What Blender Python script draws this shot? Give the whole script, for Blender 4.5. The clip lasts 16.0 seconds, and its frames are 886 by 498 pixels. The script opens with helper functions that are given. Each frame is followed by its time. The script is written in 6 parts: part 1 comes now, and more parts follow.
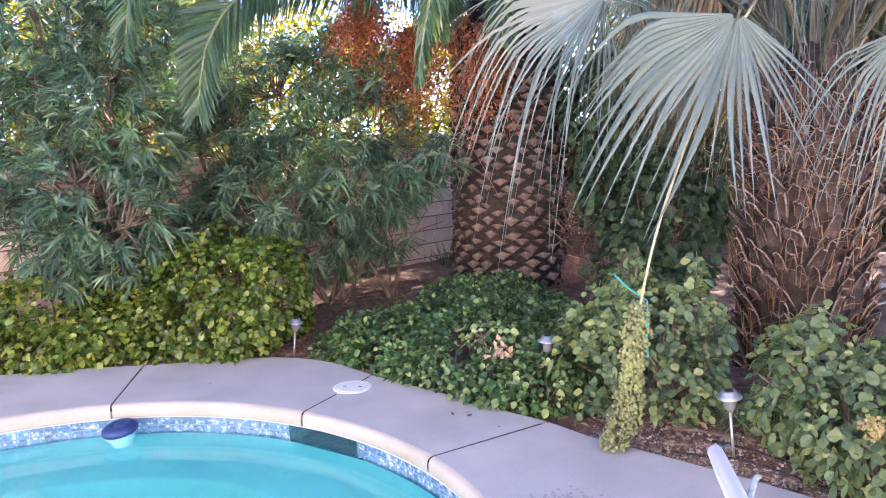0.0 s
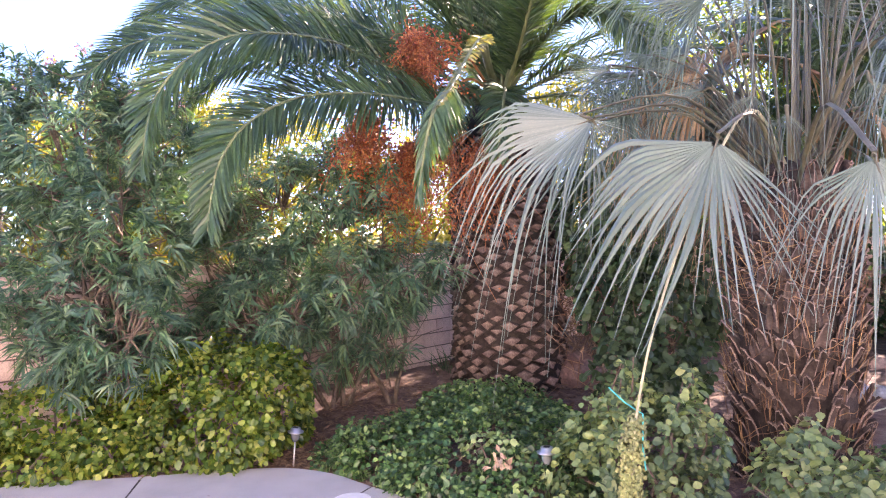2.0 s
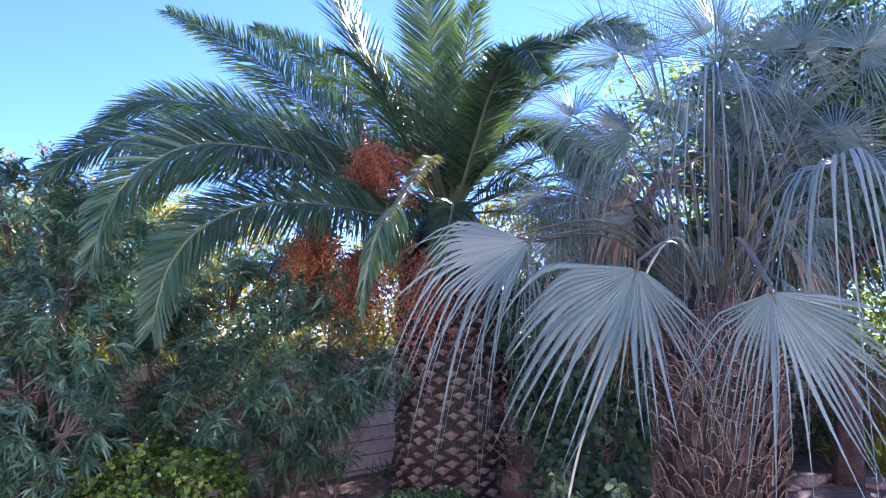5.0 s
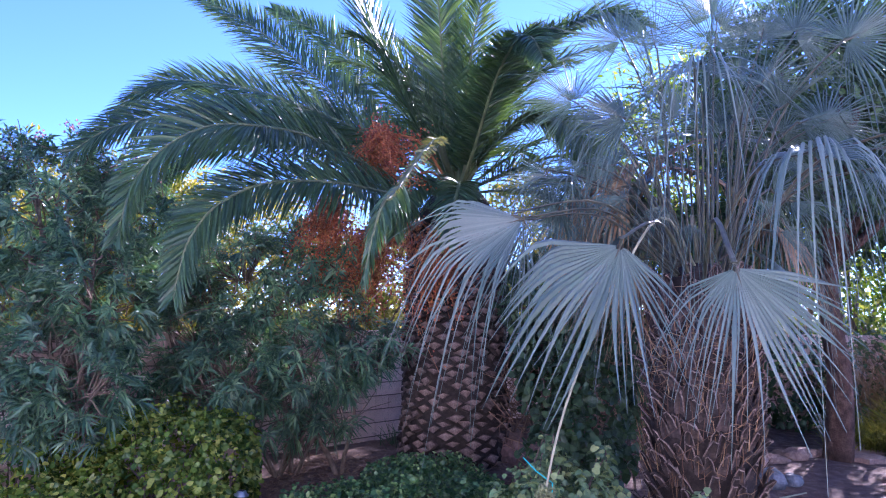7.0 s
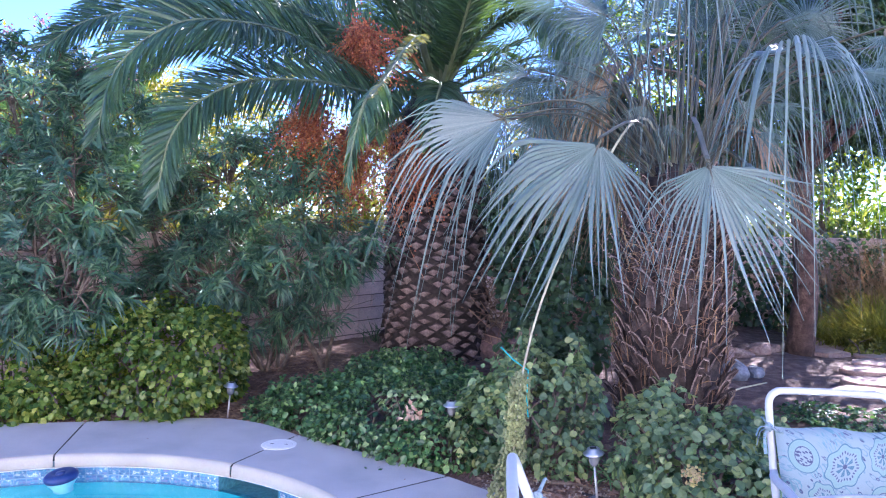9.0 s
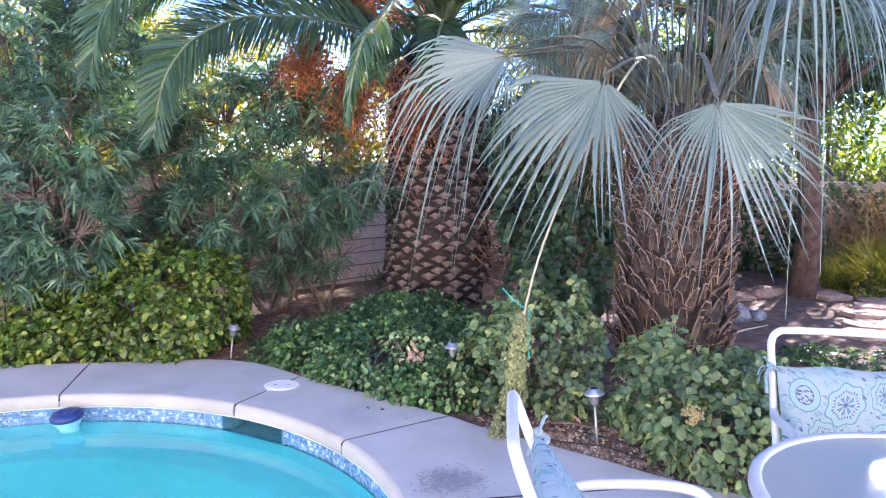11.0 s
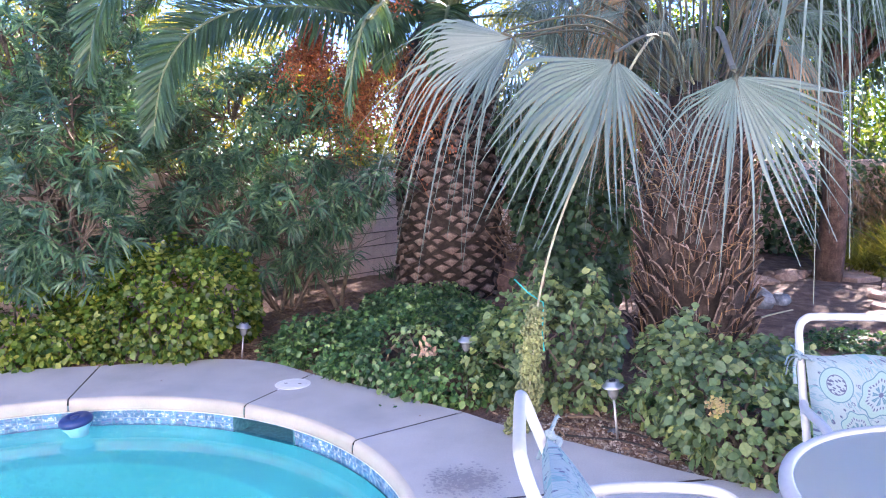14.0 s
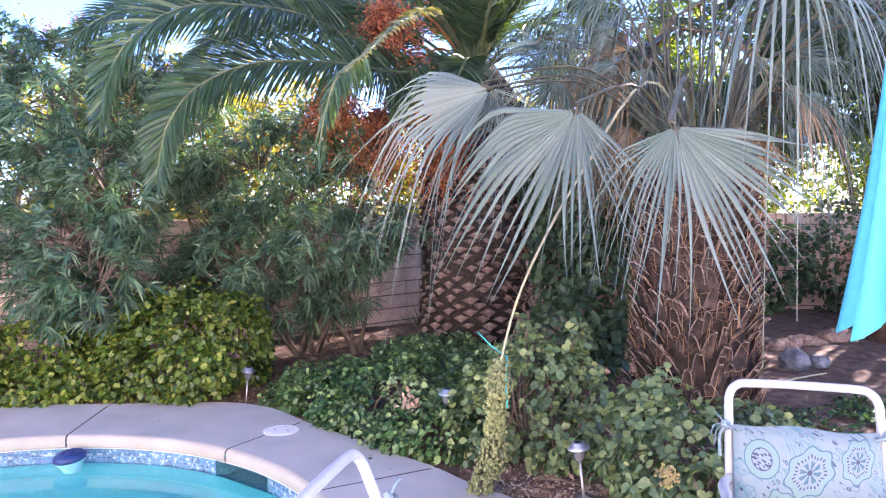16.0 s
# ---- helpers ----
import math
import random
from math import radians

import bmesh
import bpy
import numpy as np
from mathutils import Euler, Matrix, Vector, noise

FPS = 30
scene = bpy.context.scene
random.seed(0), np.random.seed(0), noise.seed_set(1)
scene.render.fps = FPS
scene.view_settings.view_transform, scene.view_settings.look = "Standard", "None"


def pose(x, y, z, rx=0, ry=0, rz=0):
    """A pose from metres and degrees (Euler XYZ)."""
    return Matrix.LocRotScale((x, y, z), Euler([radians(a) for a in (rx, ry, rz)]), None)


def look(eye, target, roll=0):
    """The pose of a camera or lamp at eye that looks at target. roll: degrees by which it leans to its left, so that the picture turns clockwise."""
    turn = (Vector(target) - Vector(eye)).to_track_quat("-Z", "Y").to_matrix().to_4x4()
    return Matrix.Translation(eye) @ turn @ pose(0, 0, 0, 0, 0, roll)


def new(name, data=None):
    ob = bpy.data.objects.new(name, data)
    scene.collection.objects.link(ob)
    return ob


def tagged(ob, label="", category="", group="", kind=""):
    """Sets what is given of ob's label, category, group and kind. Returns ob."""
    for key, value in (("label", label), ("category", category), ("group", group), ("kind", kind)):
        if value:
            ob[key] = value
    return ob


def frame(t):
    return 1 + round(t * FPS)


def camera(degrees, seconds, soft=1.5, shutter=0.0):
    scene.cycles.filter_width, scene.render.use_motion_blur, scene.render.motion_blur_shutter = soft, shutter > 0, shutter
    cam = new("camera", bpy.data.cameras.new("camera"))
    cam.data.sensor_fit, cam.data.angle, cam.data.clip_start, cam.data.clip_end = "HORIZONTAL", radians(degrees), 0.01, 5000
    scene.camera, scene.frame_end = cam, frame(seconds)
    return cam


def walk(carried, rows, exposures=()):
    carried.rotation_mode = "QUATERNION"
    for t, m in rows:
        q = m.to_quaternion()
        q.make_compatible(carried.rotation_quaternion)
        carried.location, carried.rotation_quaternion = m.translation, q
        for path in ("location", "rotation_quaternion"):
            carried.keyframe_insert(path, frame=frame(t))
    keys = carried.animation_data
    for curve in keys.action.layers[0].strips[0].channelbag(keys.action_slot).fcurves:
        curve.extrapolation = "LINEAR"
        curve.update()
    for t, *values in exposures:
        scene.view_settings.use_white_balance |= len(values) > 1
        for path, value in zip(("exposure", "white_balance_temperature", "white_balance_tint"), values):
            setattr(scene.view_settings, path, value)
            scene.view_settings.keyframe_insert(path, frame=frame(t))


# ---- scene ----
cam = camera(62.5, 16.0, soft=1.1)
PATH = [
    (0, (0.528, 0.082, 1.57), (0.223, 2.036, 1.267), -1.7),
    (0.5, (0.534, 0.082, 1.584), (0.227, 2.041, 1.328), -1.9),
    (1, (0.535, 0.057, 1.621), (0.223, 2.022, 1.426), -2.0),
    (1.5, (0.548, -0.003, 1.654), (0.236, 1.969, 1.534), -2.0),
    (2, (0.561, -0.037, 1.678), (0.258, 1.94, 1.636), -1.9),
    (2.5, (0.58, -0.035, 1.692), (0.303, 1.945, 1.725), -1.7),
    (3, (0.609, -0.039, 1.712), (0.363, 1.943, 1.81), -1.4),
    (3.5, (0.622, -0.052, 1.726), (0.408, 1.931, 1.879), -1.0),
    (4, (0.627, -0.065, 1.738), (0.442, 1.916, 1.937), -0.5),
    (4.2, (0.612, -0.079, 1.746), (0.439, 1.902, 1.958), -0.3),
    (6.3, (0.812, -0.453, 1.686), (0.61, 1.522, 1.926), 0.9),
    (6.5, (0.82, -0.464, 1.689), (0.609, 1.512, 1.914), 0.9),
    (7, (0.795, -0.517, 1.681), (0.576, 1.463, 1.856), 0.9),
    (7.5, (0.78, -0.56, 1.669), (0.573, 1.425, 1.784), 0.8),
    (8, (0.794, -0.585, 1.658), (0.604, 1.405, 1.705), 0.9),
    (8.5, (0.811, -0.605, 1.642), (0.638, 1.388, 1.621), 0.9),
    (9, (0.799, -0.609, 1.632), (0.636, 1.383, 1.55), 1.0),
    (9.5, (0.802, -0.588, 1.615), (0.641, 1.401, 1.484), 0.9),
    (10, (0.809, -0.572, 1.608), (0.647, 1.414, 1.435), 0.9),
    (12.5, (0.782, -0.547, 1.588), (0.608, 1.426, 1.315), 0.9),
    (13, (0.777, -0.53, 1.584), (0.595, 1.442, 1.304), 0.4),
    (13.5, (0.785, -0.488, 1.583), (0.593, 1.484, 1.309), -0.2),
    (14, (0.844, -0.41, 1.583), (0.628, 1.563, 1.33), -0.8),
    (14.5, (0.909, -0.331, 1.583), (0.652, 1.641, 1.368), -1.2),
    (15, (1.036, -0.24, 1.58), (0.719, 1.727, 1.404), -1.1),
    (15.5, (1.226, -0.204, 1.596), (0.847, 1.755, 1.455), -0.7),
    (16, (1.497, -0.263, 1.588), (1.05, 1.682, 1.468), -0.3),
]
EXPOSURES = [(0.0, 3.07, 6900, 30), (1.0, 3.12, 7150, 33), (2.0, 3.14, 7500, 37), (3.0, 2.88, 6700, 35), (3.5, 2.68, 6050, 35), (4.0, 2.48, 5750, 35), (7.0, 2.12, 5250, 41), (8.0, 2.5, 5200, 40), (9.0, 2.7, 5400, 30), (10.0, 2.88, 6150, 27), (12.5, 2.96, 6150, 24), (14.5, 2.98, 6250, 29), (16.0, 2.96, 6500, 33)]
walk(cam, [(t, look(eye, target, roll)) for t, eye, target, roll in PATH], EXPOSURES)

# ---- world, sun ----
SUN_EL, SUN_AZ = 27.0, 31.0
world = bpy.data.worlds.new("world")
scene.world = world
world.use_nodes = True
wn = world.node_tree
sky = wn.nodes.new("ShaderNodeTexSky")
sky.sky_type = "NISHITA"
sky.sun_disc = False
sky.sun_elevation, sky.sun_rotation = radians(SUN_EL), radians(SUN_AZ)
sky.altitude = 900
sky.air_density, sky.dust_density, sky.ozone_density = 0.55, 0.03, 6.0
wn.links.new(sky.outputs[0], wn.nodes["Background"].inputs[0])
wn.nodes["Background"].inputs[1].default_value = 0.13
sun_data = bpy.data.lights.new("sun", "SUN")
sun_data.energy, sun_data.angle, sun_data.color = 5.0, radians(0.53), (1.0, 0.93, 0.82)
sun = new("sun", sun_data)
s_dir = Vector((math.sin(radians(SUN_AZ)) * math.cos(radians(SUN_EL)), math.cos(radians(SUN_AZ)) * math.cos(radians(SUN_EL)), math.sin(radians(SUN_EL))))
sun.matrix_world = look(tuple(s_dir * 40), (0, 0, 0))

# ---- materials ----
rng = np.random.default_rng(7)


def nodes_of(name):
    m = bpy.data.materials.new(name)
    m.use_nodes = True
    t = m.node_tree
    t.nodes.clear()
    return m, t, t.nodes.new("ShaderNodeOutputMaterial")


def ramp_of(t, stops):
    r = t.nodes.new("ShaderNodeValToRGB")
    while len(r.color_ramp.elements) < len(stops):
        r.color_ramp.elements.new(0.5)
    for e, (p, c) in zip(r.color_ramp.elements, stops):
        e.position, e.color = p, (*c, 1)
    return r


def noise_of(t, scale, detail=4, rough=0.55, coord="Object", distort=0.0):
    co = t.nodes.new("ShaderNodeTexCoord")
    n = t.nodes.new("ShaderNodeTexNoise")
    n.inputs["Scale"].default_value, n.inputs["Detail"].default_value = scale, detail
    n.inputs["Roughness"].default_value, n.inputs["Distortion"].default_value = rough, distort
    t.links.new(co.outputs[coord], n.inputs["Vector"])
    return n


def mix_of(t, kind, fac, a, b):
    m = t.nodes.new("ShaderNodeMix")
    m.data_type, m.blend_type = "RGBA", kind
    for sock, v in ((m.inputs[0], fac), (m.inputs[6], a), (m.inputs[7], b)):
        if isinstance(v, bpy.types.NodeSocket):
            t.links.new(v, sock)
        elif isinstance(v, tuple):
            sock.default_value = (*v, 1)
        else:
            sock.default_value = v
    return m.outputs[2]


def surface(name, dark, mid, light, scale=6.0, rough=0.8, grain=60.0, bump=0.2, metal=0.0, vary=0.0, spec=0.5, depth=0.01, speck=None, grit=0.2):
    """A rough surface: two scales of mottling, fine relief, and a shift of value from piece to piece."""
    m, t, out = nodes_of(name)
    p = t.nodes.new("ShaderNodeBsdfPrincipled")
    n1, n2 = noise_of(t, scale, 5), noise_of(t, grain, 3)
    r = ramp_of(t, [(0.28, dark), (0.5, mid), (0.72, light)])
    t.links.new(n1.outputs[0], r.inputs[0])
    g = ramp_of(t, [(0.3, (1 - 1.3 * grit,) * 3), (0.7, (1 + grit,) * 3)])
    t.links.new(n2.outputs[0], g.inputs[0])
    c = mix_of(t, "MULTIPLY", 1.0, r.outputs[0], g.outputs[0])
    if vary:
        o = t.nodes.new("ShaderNodeObjectInfo")
        v = ramp_of(t, [(0.0, (1 - vary,) * 3), (1.0, (1 + vary,) * 3)])
        t.links.new(o.outputs["Random"], v.inputs[0])
        c = mix_of(t, "MULTIPLY", 1.0, c, v.outputs[0])
    if speck:
        n3 = noise_of(t, speck[0], 2)
        k = ramp_of(t, [(speck[1], (0, 0, 0)), (speck[1] + 0.06, (1, 1, 1))])
        t.links.new(n3.outputs[0], k.inputs[0])
        c = mix_of(t, "MIX", k.outputs[0], c, speck[2])
    t.links.new(c, p.inputs["Base Color"])
    p.inputs["Roughness"].default_value, p.inputs["Metallic"].default_value = rough, metal
    p.inputs["Specular IOR Level"].default_value = spec
    b = t.nodes.new("ShaderNodeBump")
    b.inputs["Strength"].default_value, b.inputs["Distance"].default_value = bump, depth
    add = t.nodes.new("ShaderNodeMath")
    t.links.new(n1.outputs[0], add.inputs[0])
    t.links.new(n2.outputs[0], add.inputs[1])
    t.links.new(add.outputs[0], b.inputs["Height"])
    t.links.new(b.outputs[0], p.inputs["Normal"])
    t.links.new(p.outputs[0], out.inputs[0])
    return m


def leafy(name, colours, glow, share=0.35, rough=0.45, spec=0.4, patch=2.0, blotch=1.0, fine=1.0):
    """Foliage: each leaf takes its own tone; light passes through the blade."""
    m, t, out = nodes_of(name)
    p, tr, mx = t.nodes.new("ShaderNodeBsdfPrincipled"), t.nodes.new("ShaderNodeBsdfTranslucent"), t.nodes.new("ShaderNodeMixShader")
    geo = t.nodes.new("ShaderNodeNewGeometry")
    r = ramp_of(t, [(i / (len(colours) - 1), c) for i, c in enumerate(colours)])
    t.links.new(geo.outputs["Random Per Island"], r.inputs[0])
    n = noise_of(t, patch, 3)
    g = ramp_of(t, [(0.3, (1 - 0.3 * blotch, 1 - 0.28 * blotch, 1 - 0.25 * blotch)), (0.7, (1 + 0.25 * blotch, 1 + 0.2 * blotch, 1 + 0.05 * blotch))])
    t.links.new(n.outputs[0], g.inputs[0])
    c = mix_of(t, "MULTIPLY", 1.0, r.outputs[0], g.outputs[0])
    n2 = noise_of(t, 45.0, 2)
    g2 = ramp_of(t, [(0.3, (1 - 0.18 * fine, 1 - 0.18 * fine, 1 - 0.2 * fine)), (0.7, (1 + 0.12 * fine, 1 + 0.12 * fine, 1 + 0.1 * fine))])
    t.links.new(n2.outputs[0], g2.inputs[0])
    c = mix_of(t, "MULTIPLY", 1.0, c, g2.outputs[0])
    t.links.new(c, p.inputs["Base Color"])
    p.inputs["Roughness"].default_value, p.inputs["Specular IOR Level"].default_value = rough, spec
    gl = mix_of(t, "MULTIPLY", 1.0, c, glow)
    t.links.new(gl, tr.inputs[0])
    mx.inputs[0].default_value = share
    t.links.new(p.outputs[0], mx.inputs[1])
    t.links.new(tr.outputs[0], mx.inputs[2])
    t.links.new(mx.outputs[0], out.inputs[0])
    return m


def plain(name, colour, rough=0.4, metal=0.0, spec=0.5, transmit=0.0, ior=1.45, wear=0.06, bump=0.0, scale=30.0):
    m, t, out = nodes_of(name)
    p = t.nodes.new("ShaderNodeBsdfPrincipled")
    n = noise_of(t, scale, 4)
    r = ramp_of(t, [(0.3, tuple(max(0, c * (1 - wear)) for c in colour)), (0.7, tuple(min(1, c * (1 + wear)) for c in colour))])
    t.links.new(n.outputs[0], r.inputs[0])
    t.links.new(r.outputs[0], p.inputs["Base Color"])
    p.inputs["Roughness"].default_value, p.inputs["Metallic"].default_value = rough, metal
    p.inputs["Specular IOR Level"].default_value = spec
    p.inputs["Transmission Weight"].default_value, p.inputs["IOR"].default_value = transmit, ior
    if bump:
        b = t.nodes.new("ShaderNodeBump")
        b.inputs["Strength"].default_value, b.inputs["Distance"].default_value = bump, 0.004
        t.links.new(n.outputs[0], b.inputs["Height"])
        t.links.new(b.outputs[0], p.inputs["Normal"])
    t.links.new(p.outputs[0], out.inputs[0])
    return m


MULCH = surface("mulch soil", (0.085, 0.046, 0.036), (0.165, 0.10, 0.078), (0.28, 0.19, 0.15), 9, 0.95, 90, 0.9, depth=0.02)
LAWN = surface("dry lawn", (0.10, 0.115, 0.03), (0.18, 0.18, 0.05), (0.25, 0.23, 0.08), 3, 0.9, 80, 0.6)
CONCRETE = surface("pool deck concrete", (0.382, 0.378, 0.37), (0.452, 0.446, 0.437), (0.51, 0.502, 0.49), 2.2, 0.85, 130, 0.14, vary=0.03, depth=0.003, grit=0.09)
COPING = surface("coping concrete", (0.36, 0.34, 0.295), (0.425, 0.40, 0.35), (0.475, 0.45, 0.40), 3.0, 0.8, 120, 0.10, vary=0.03, depth=0.003, grit=0.07)
JOINT = surface("joint dirt", (0.05, 0.044, 0.04), (0.08, 0.07, 0.062), (0.12, 0.105, 0.09), 12, 0.95)
BLOCK = surface("pinkish wall block", (0.56, 0.39, 0.32), (0.66, 0.475, 0.40), (0.73, 0.54, 0.46), 5, 0.92, 110, 0.35, vary=0.10, depth=0.006)
MORTAR = surface("wall mortar", (0.13, 0.09, 0.075), (0.17, 0.12, 0.10), (0.22, 0.16, 0.13), 8, 0.95, 90, 0.4)
PLASTER = surface("aqua pool plaster", (0.09, 0.58, 0.60), (0.11, 0.635, 0.655), (0.14, 0.68, 0.70), 0.8, 0.7, 9, 0.0, grit=0.02)


def mosaic_material():
    """Glazed waterline tile: small lavender and blue pieces with white key lines."""
    m, t, out = nodes_of("blue glazed mosaic")
    p = t.nodes.new("ShaderNodeBsdfPrincipled")
    co, sp, cb, oi = (t.nodes.new(k) for k in ("ShaderNodeTexCoord", "ShaderNodeSeparateXYZ", "ShaderNodeCombineXYZ", "ShaderNodeObjectInfo"))
    t.links.new(co.outputs["Object"], sp.inputs[0])
    t.links.new(sp.outputs[0], cb.inputs[0])
    t.links.new(sp.outputs[2], cb.inputs[1])
    mul = t.nodes.new("ShaderNodeMath")
    mul.operation = "MULTIPLY"
    mul.inputs[1].default_value = 7.0
    t.links.new(oi.outputs["Random"], mul.inputs[0])
    t.links.new(mul.outputs[0], cb.inputs[2])
    br = t.nodes.new("ShaderNodeTexBrick")
    br.offset, br.squash, br.squash_frequency = 0.5, 0.6, 2
    for k, v in (("Scale", 1.0), ("Mortar Size", 0.0014), ("Mortar Smooth", 0.2), ("Brick Width", 0.034), ("Row Height", 0.017), ("Bias", 0.1)):
        br.inputs[k].default_value = v
    br.inputs["Mortar"].default_value = (0.14, 0.26, 0.38, 1)
    t.links.new(cb.outputs[0], br.inputs["Vector"])
    n = t.nodes.new("ShaderNodeTexNoise")
    n.inputs["Scale"].default_value, n.inputs["Detail"].default_value = 30.0, 2
    t.links.new(cb.outputs[0], n.inputs["Vector"])
    a = ramp_of(t, [(0.38, (0.03, 0.12, 0.26)), (0.47, (0.06, 0.22, 0.38)), (0.54, (0.18, 0.24, 0.40)), (0.60, (0.62, 0.66, 0.72))])
    b = ramp_of(t, [(0.38, (0.22, 0.24, 0.40)), (0.5, (0.05, 0.24, 0.38)), (0.62, (0.12, 0.36, 0.47))])
    t.links.new(n.outputs[0], a.inputs[0])
    t.links.new(n.outputs[0], b.inputs[0])
    t.links.new(a.outputs[0], br.inputs["Color1"])
    t.links.new(b.outputs[0], br.inputs["Color2"])
    v = ramp_of(t, [(0.0, (0.78,) * 3), (1.0, (1.18,) * 3)])
    t.links.new(oi.outputs["Random"], v.inputs[0])
    t.links.new(mix_of(t, "MULTIPLY", 1.0, br.outputs[0], v.outputs[0]), p.inputs["Base Color"])
    p.inputs["Roughness"].default_value = 0.2
    t.links.new(p.outputs[0], out.inputs[0])
    return m


TILE = mosaic_material()
TILE_DARK = surface("shaded teal tile", (0.06, 0.24, 0.32), (0.10, 0.33, 0.42), (0.18, 0.44, 0.53), 28, 0.3, 60, 0.1)
# leaf base sides: brown, darkened further to paint shade between the cut faces
BOOT = surface("date palm leaf base", (0.033, 0.021, 0.017), (0.06, 0.038, 0.031), (0.105, 0.070, 0.058), 14, 0.9, 70, 0.5, vary=0.3)
BOOT_CUT = surface("cut face of leaf base", (0.095, 0.06, 0.048), (0.16, 0.108, 0.088), (0.27, 0.195, 0.16), 24, 0.9, 90, 0.5, vary=0.22)
BARK = surface("dark fibrous palm bark", (0.05, 0.028, 0.02), (0.10, 0.058, 0.042), (0.17, 0.105, 0.075), 10, 0.95, 80, 0.9, depth=0.02)
FIBRE = surface("old fan palm stubs", (0.033, 0.022, 0.019), (0.074, 0.051, 0.044), (0.175, 0.132, 0.115), 11, 0.9, 60, 0.6, vary=0.35)
# matted fibre, near black so gaps between bases and stubs look shaded
SHADE_CORE = surface("matted trunk fibre darkened as gap shade", (0.018, 0.012, 0.010), (0.032, 0.022, 0.018), (0.06, 0.042, 0.034), 18, 0.95, 80, 0.6)
RIM = surface("frayed pale stub edge", (0.11, 0.078, 0.064), (0.19, 0.138, 0.115), (0.33, 0.26, 0.225), 20, 0.9, 80, 0.5, vary=0.25)
DARKSTRAW = leafy("dark palm fibre", [(0.09, 0.05, 0.036), (0.17, 0.10, 0.07), (0.36, 0.235, 0.13)], (1.1, 1.0, 0.7), 0.1, 0.9)
WOOD = surface("shrub bark", (0.07, 0.05, 0.036), (0.135, 0.10, 0.072), (0.23, 0.18, 0.13), 14, 0.9, 60, 0.6)
BOULDER = surface("red brown boulder", (0.11, 0.064, 0.054), (0.17, 0.105, 0.09), (0.24, 0.16, 0.135), 5, 0.9, 45, 0.5, depth=0.02)
ROCK = surface("brown landscape rock", (0.16, 0.10, 0.08), (0.26, 0.175, 0.14), (0.38, 0.28, 0.235), 5, 0.9, 45, 0.7, vary=0.25, depth=0.02)
FLAG = surface("red flagstone", (0.30, 0.19, 0.15), (0.40, 0.27, 0.22), (0.50, 0.36, 0.30), 4, 0.9, 50, 0.3, vary=0.15)
GREYROCK = surface("grey blue rock", (0.05, 0.06, 0.08), (0.11, 0.125, 0.155), (0.26, 0.285, 0.33), 7, 0.7, 40, 0.6)
HEDGE = leafy("round hedge leaves", [(0.042, 0.095, 0.025), (0.082, 0.16, 0.035), (0.16, 0.25, 0.05), (0.38, 0.44, 0.12)], (1.7, 1.5, 0.3), 0.42, 0.26, 0.6)
OLE = leafy("oleander leaves", [(0.032, 0.09, 0.066), (0.06, 0.142, 0.10), (0.10, 0.205, 0.145), (0.20, 0.31, 0.19)], (1.5, 1.5, 0.45), 0.3, 0.36, 0.55)
COVER = leafy("ground cover leaves", [(0.022, 0.07, 0.028), (0.045, 0.12, 0.045), (0.085, 0.19, 0.07), (0.26, 0.37, 0.16)], (1.2, 1.4, 0.6), 0.28, 0.3, 0.55)
BROAD = leafy("grey green oval leaves", [(0.08, 0.138, 0.08), (0.125, 0.20, 0.105), (0.185, 0.27, 0.135), (0.33, 0.38, 0.17)], (1.25, 1.35, 0.5), 0.3, 0.42)
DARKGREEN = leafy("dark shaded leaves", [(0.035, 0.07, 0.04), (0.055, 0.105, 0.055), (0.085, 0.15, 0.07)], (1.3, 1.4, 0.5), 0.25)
SUNLEAF = leafy("sunlit yellow green leaves", [(0.09, 0.12, 0.025), (0.15, 0.185, 0.04), (0.23, 0.25, 0.06), (0.34, 0.32, 0.11)], (1.7, 1.4, 0.4), 0.45)
FROND = leafy("date palm leaflets", [(0.04, 0.09, 0.055), (0.06, 0.12, 0.068), (0.09, 0.16, 0.075)], (1.8, 1.6, 0.35), 0.26, 0.36, 0.5)
YFROND = leafy("yellowing palm leaflets", [(0.16, 0.17, 0.06), (0.25, 0.24, 0.10), (0.11, 0.15, 0.05)], (1.2, 1.15, 0.5), 0.25)
RACHIS = plain("frond midrib", (0.13, 0.155, 0.07), 0.5, scale=9, wear=0.25)
# crown blades: greener than FAN, with the crown's shade darkened into the colour
FAN_SHADED = leafy("shaded grey green fan palm blade", [(0.068, 0.108, 0.092), (0.095, 0.145, 0.122), (0.13, 0.185, 0.158)], (0.9, 1.1, 0.75), 0.16, 0.4, 0.5, patch=1.5, blotch=0.4, fine=0.3)
FAN = leafy("blue grey fan palm blade", [(0.10, 0.15, 0.138), (0.137, 0.19, 0.176), (0.178, 0.235, 0.22)], (0.9, 1.1, 0.75), 0.16, 0.36, 0.5, patch=1.5, blotch=0.4, fine=0.3)
DRYFAN = leafy("dry fan palm blade", [(0.20, 0.13, 0.08), (0.32, 0.22, 0.14), (0.42, 0.32, 0.22)], (1.2, 1.0, 0.6), 0.2, 0.8)
PETIOLE = plain("grey green petiole", (0.095, 0.092, 0.058), 0.45, scale=12, wear=0.3)
ORANGE = leafy("orange date fruit", [(0.23, 0.05, 0.026), (0.39, 0.11, 0.042), (0.49, 0.175, 0.062), (0.27, 0.07, 0.05)], (1.2, 0.9, 0.5), 0.12, 0.4)
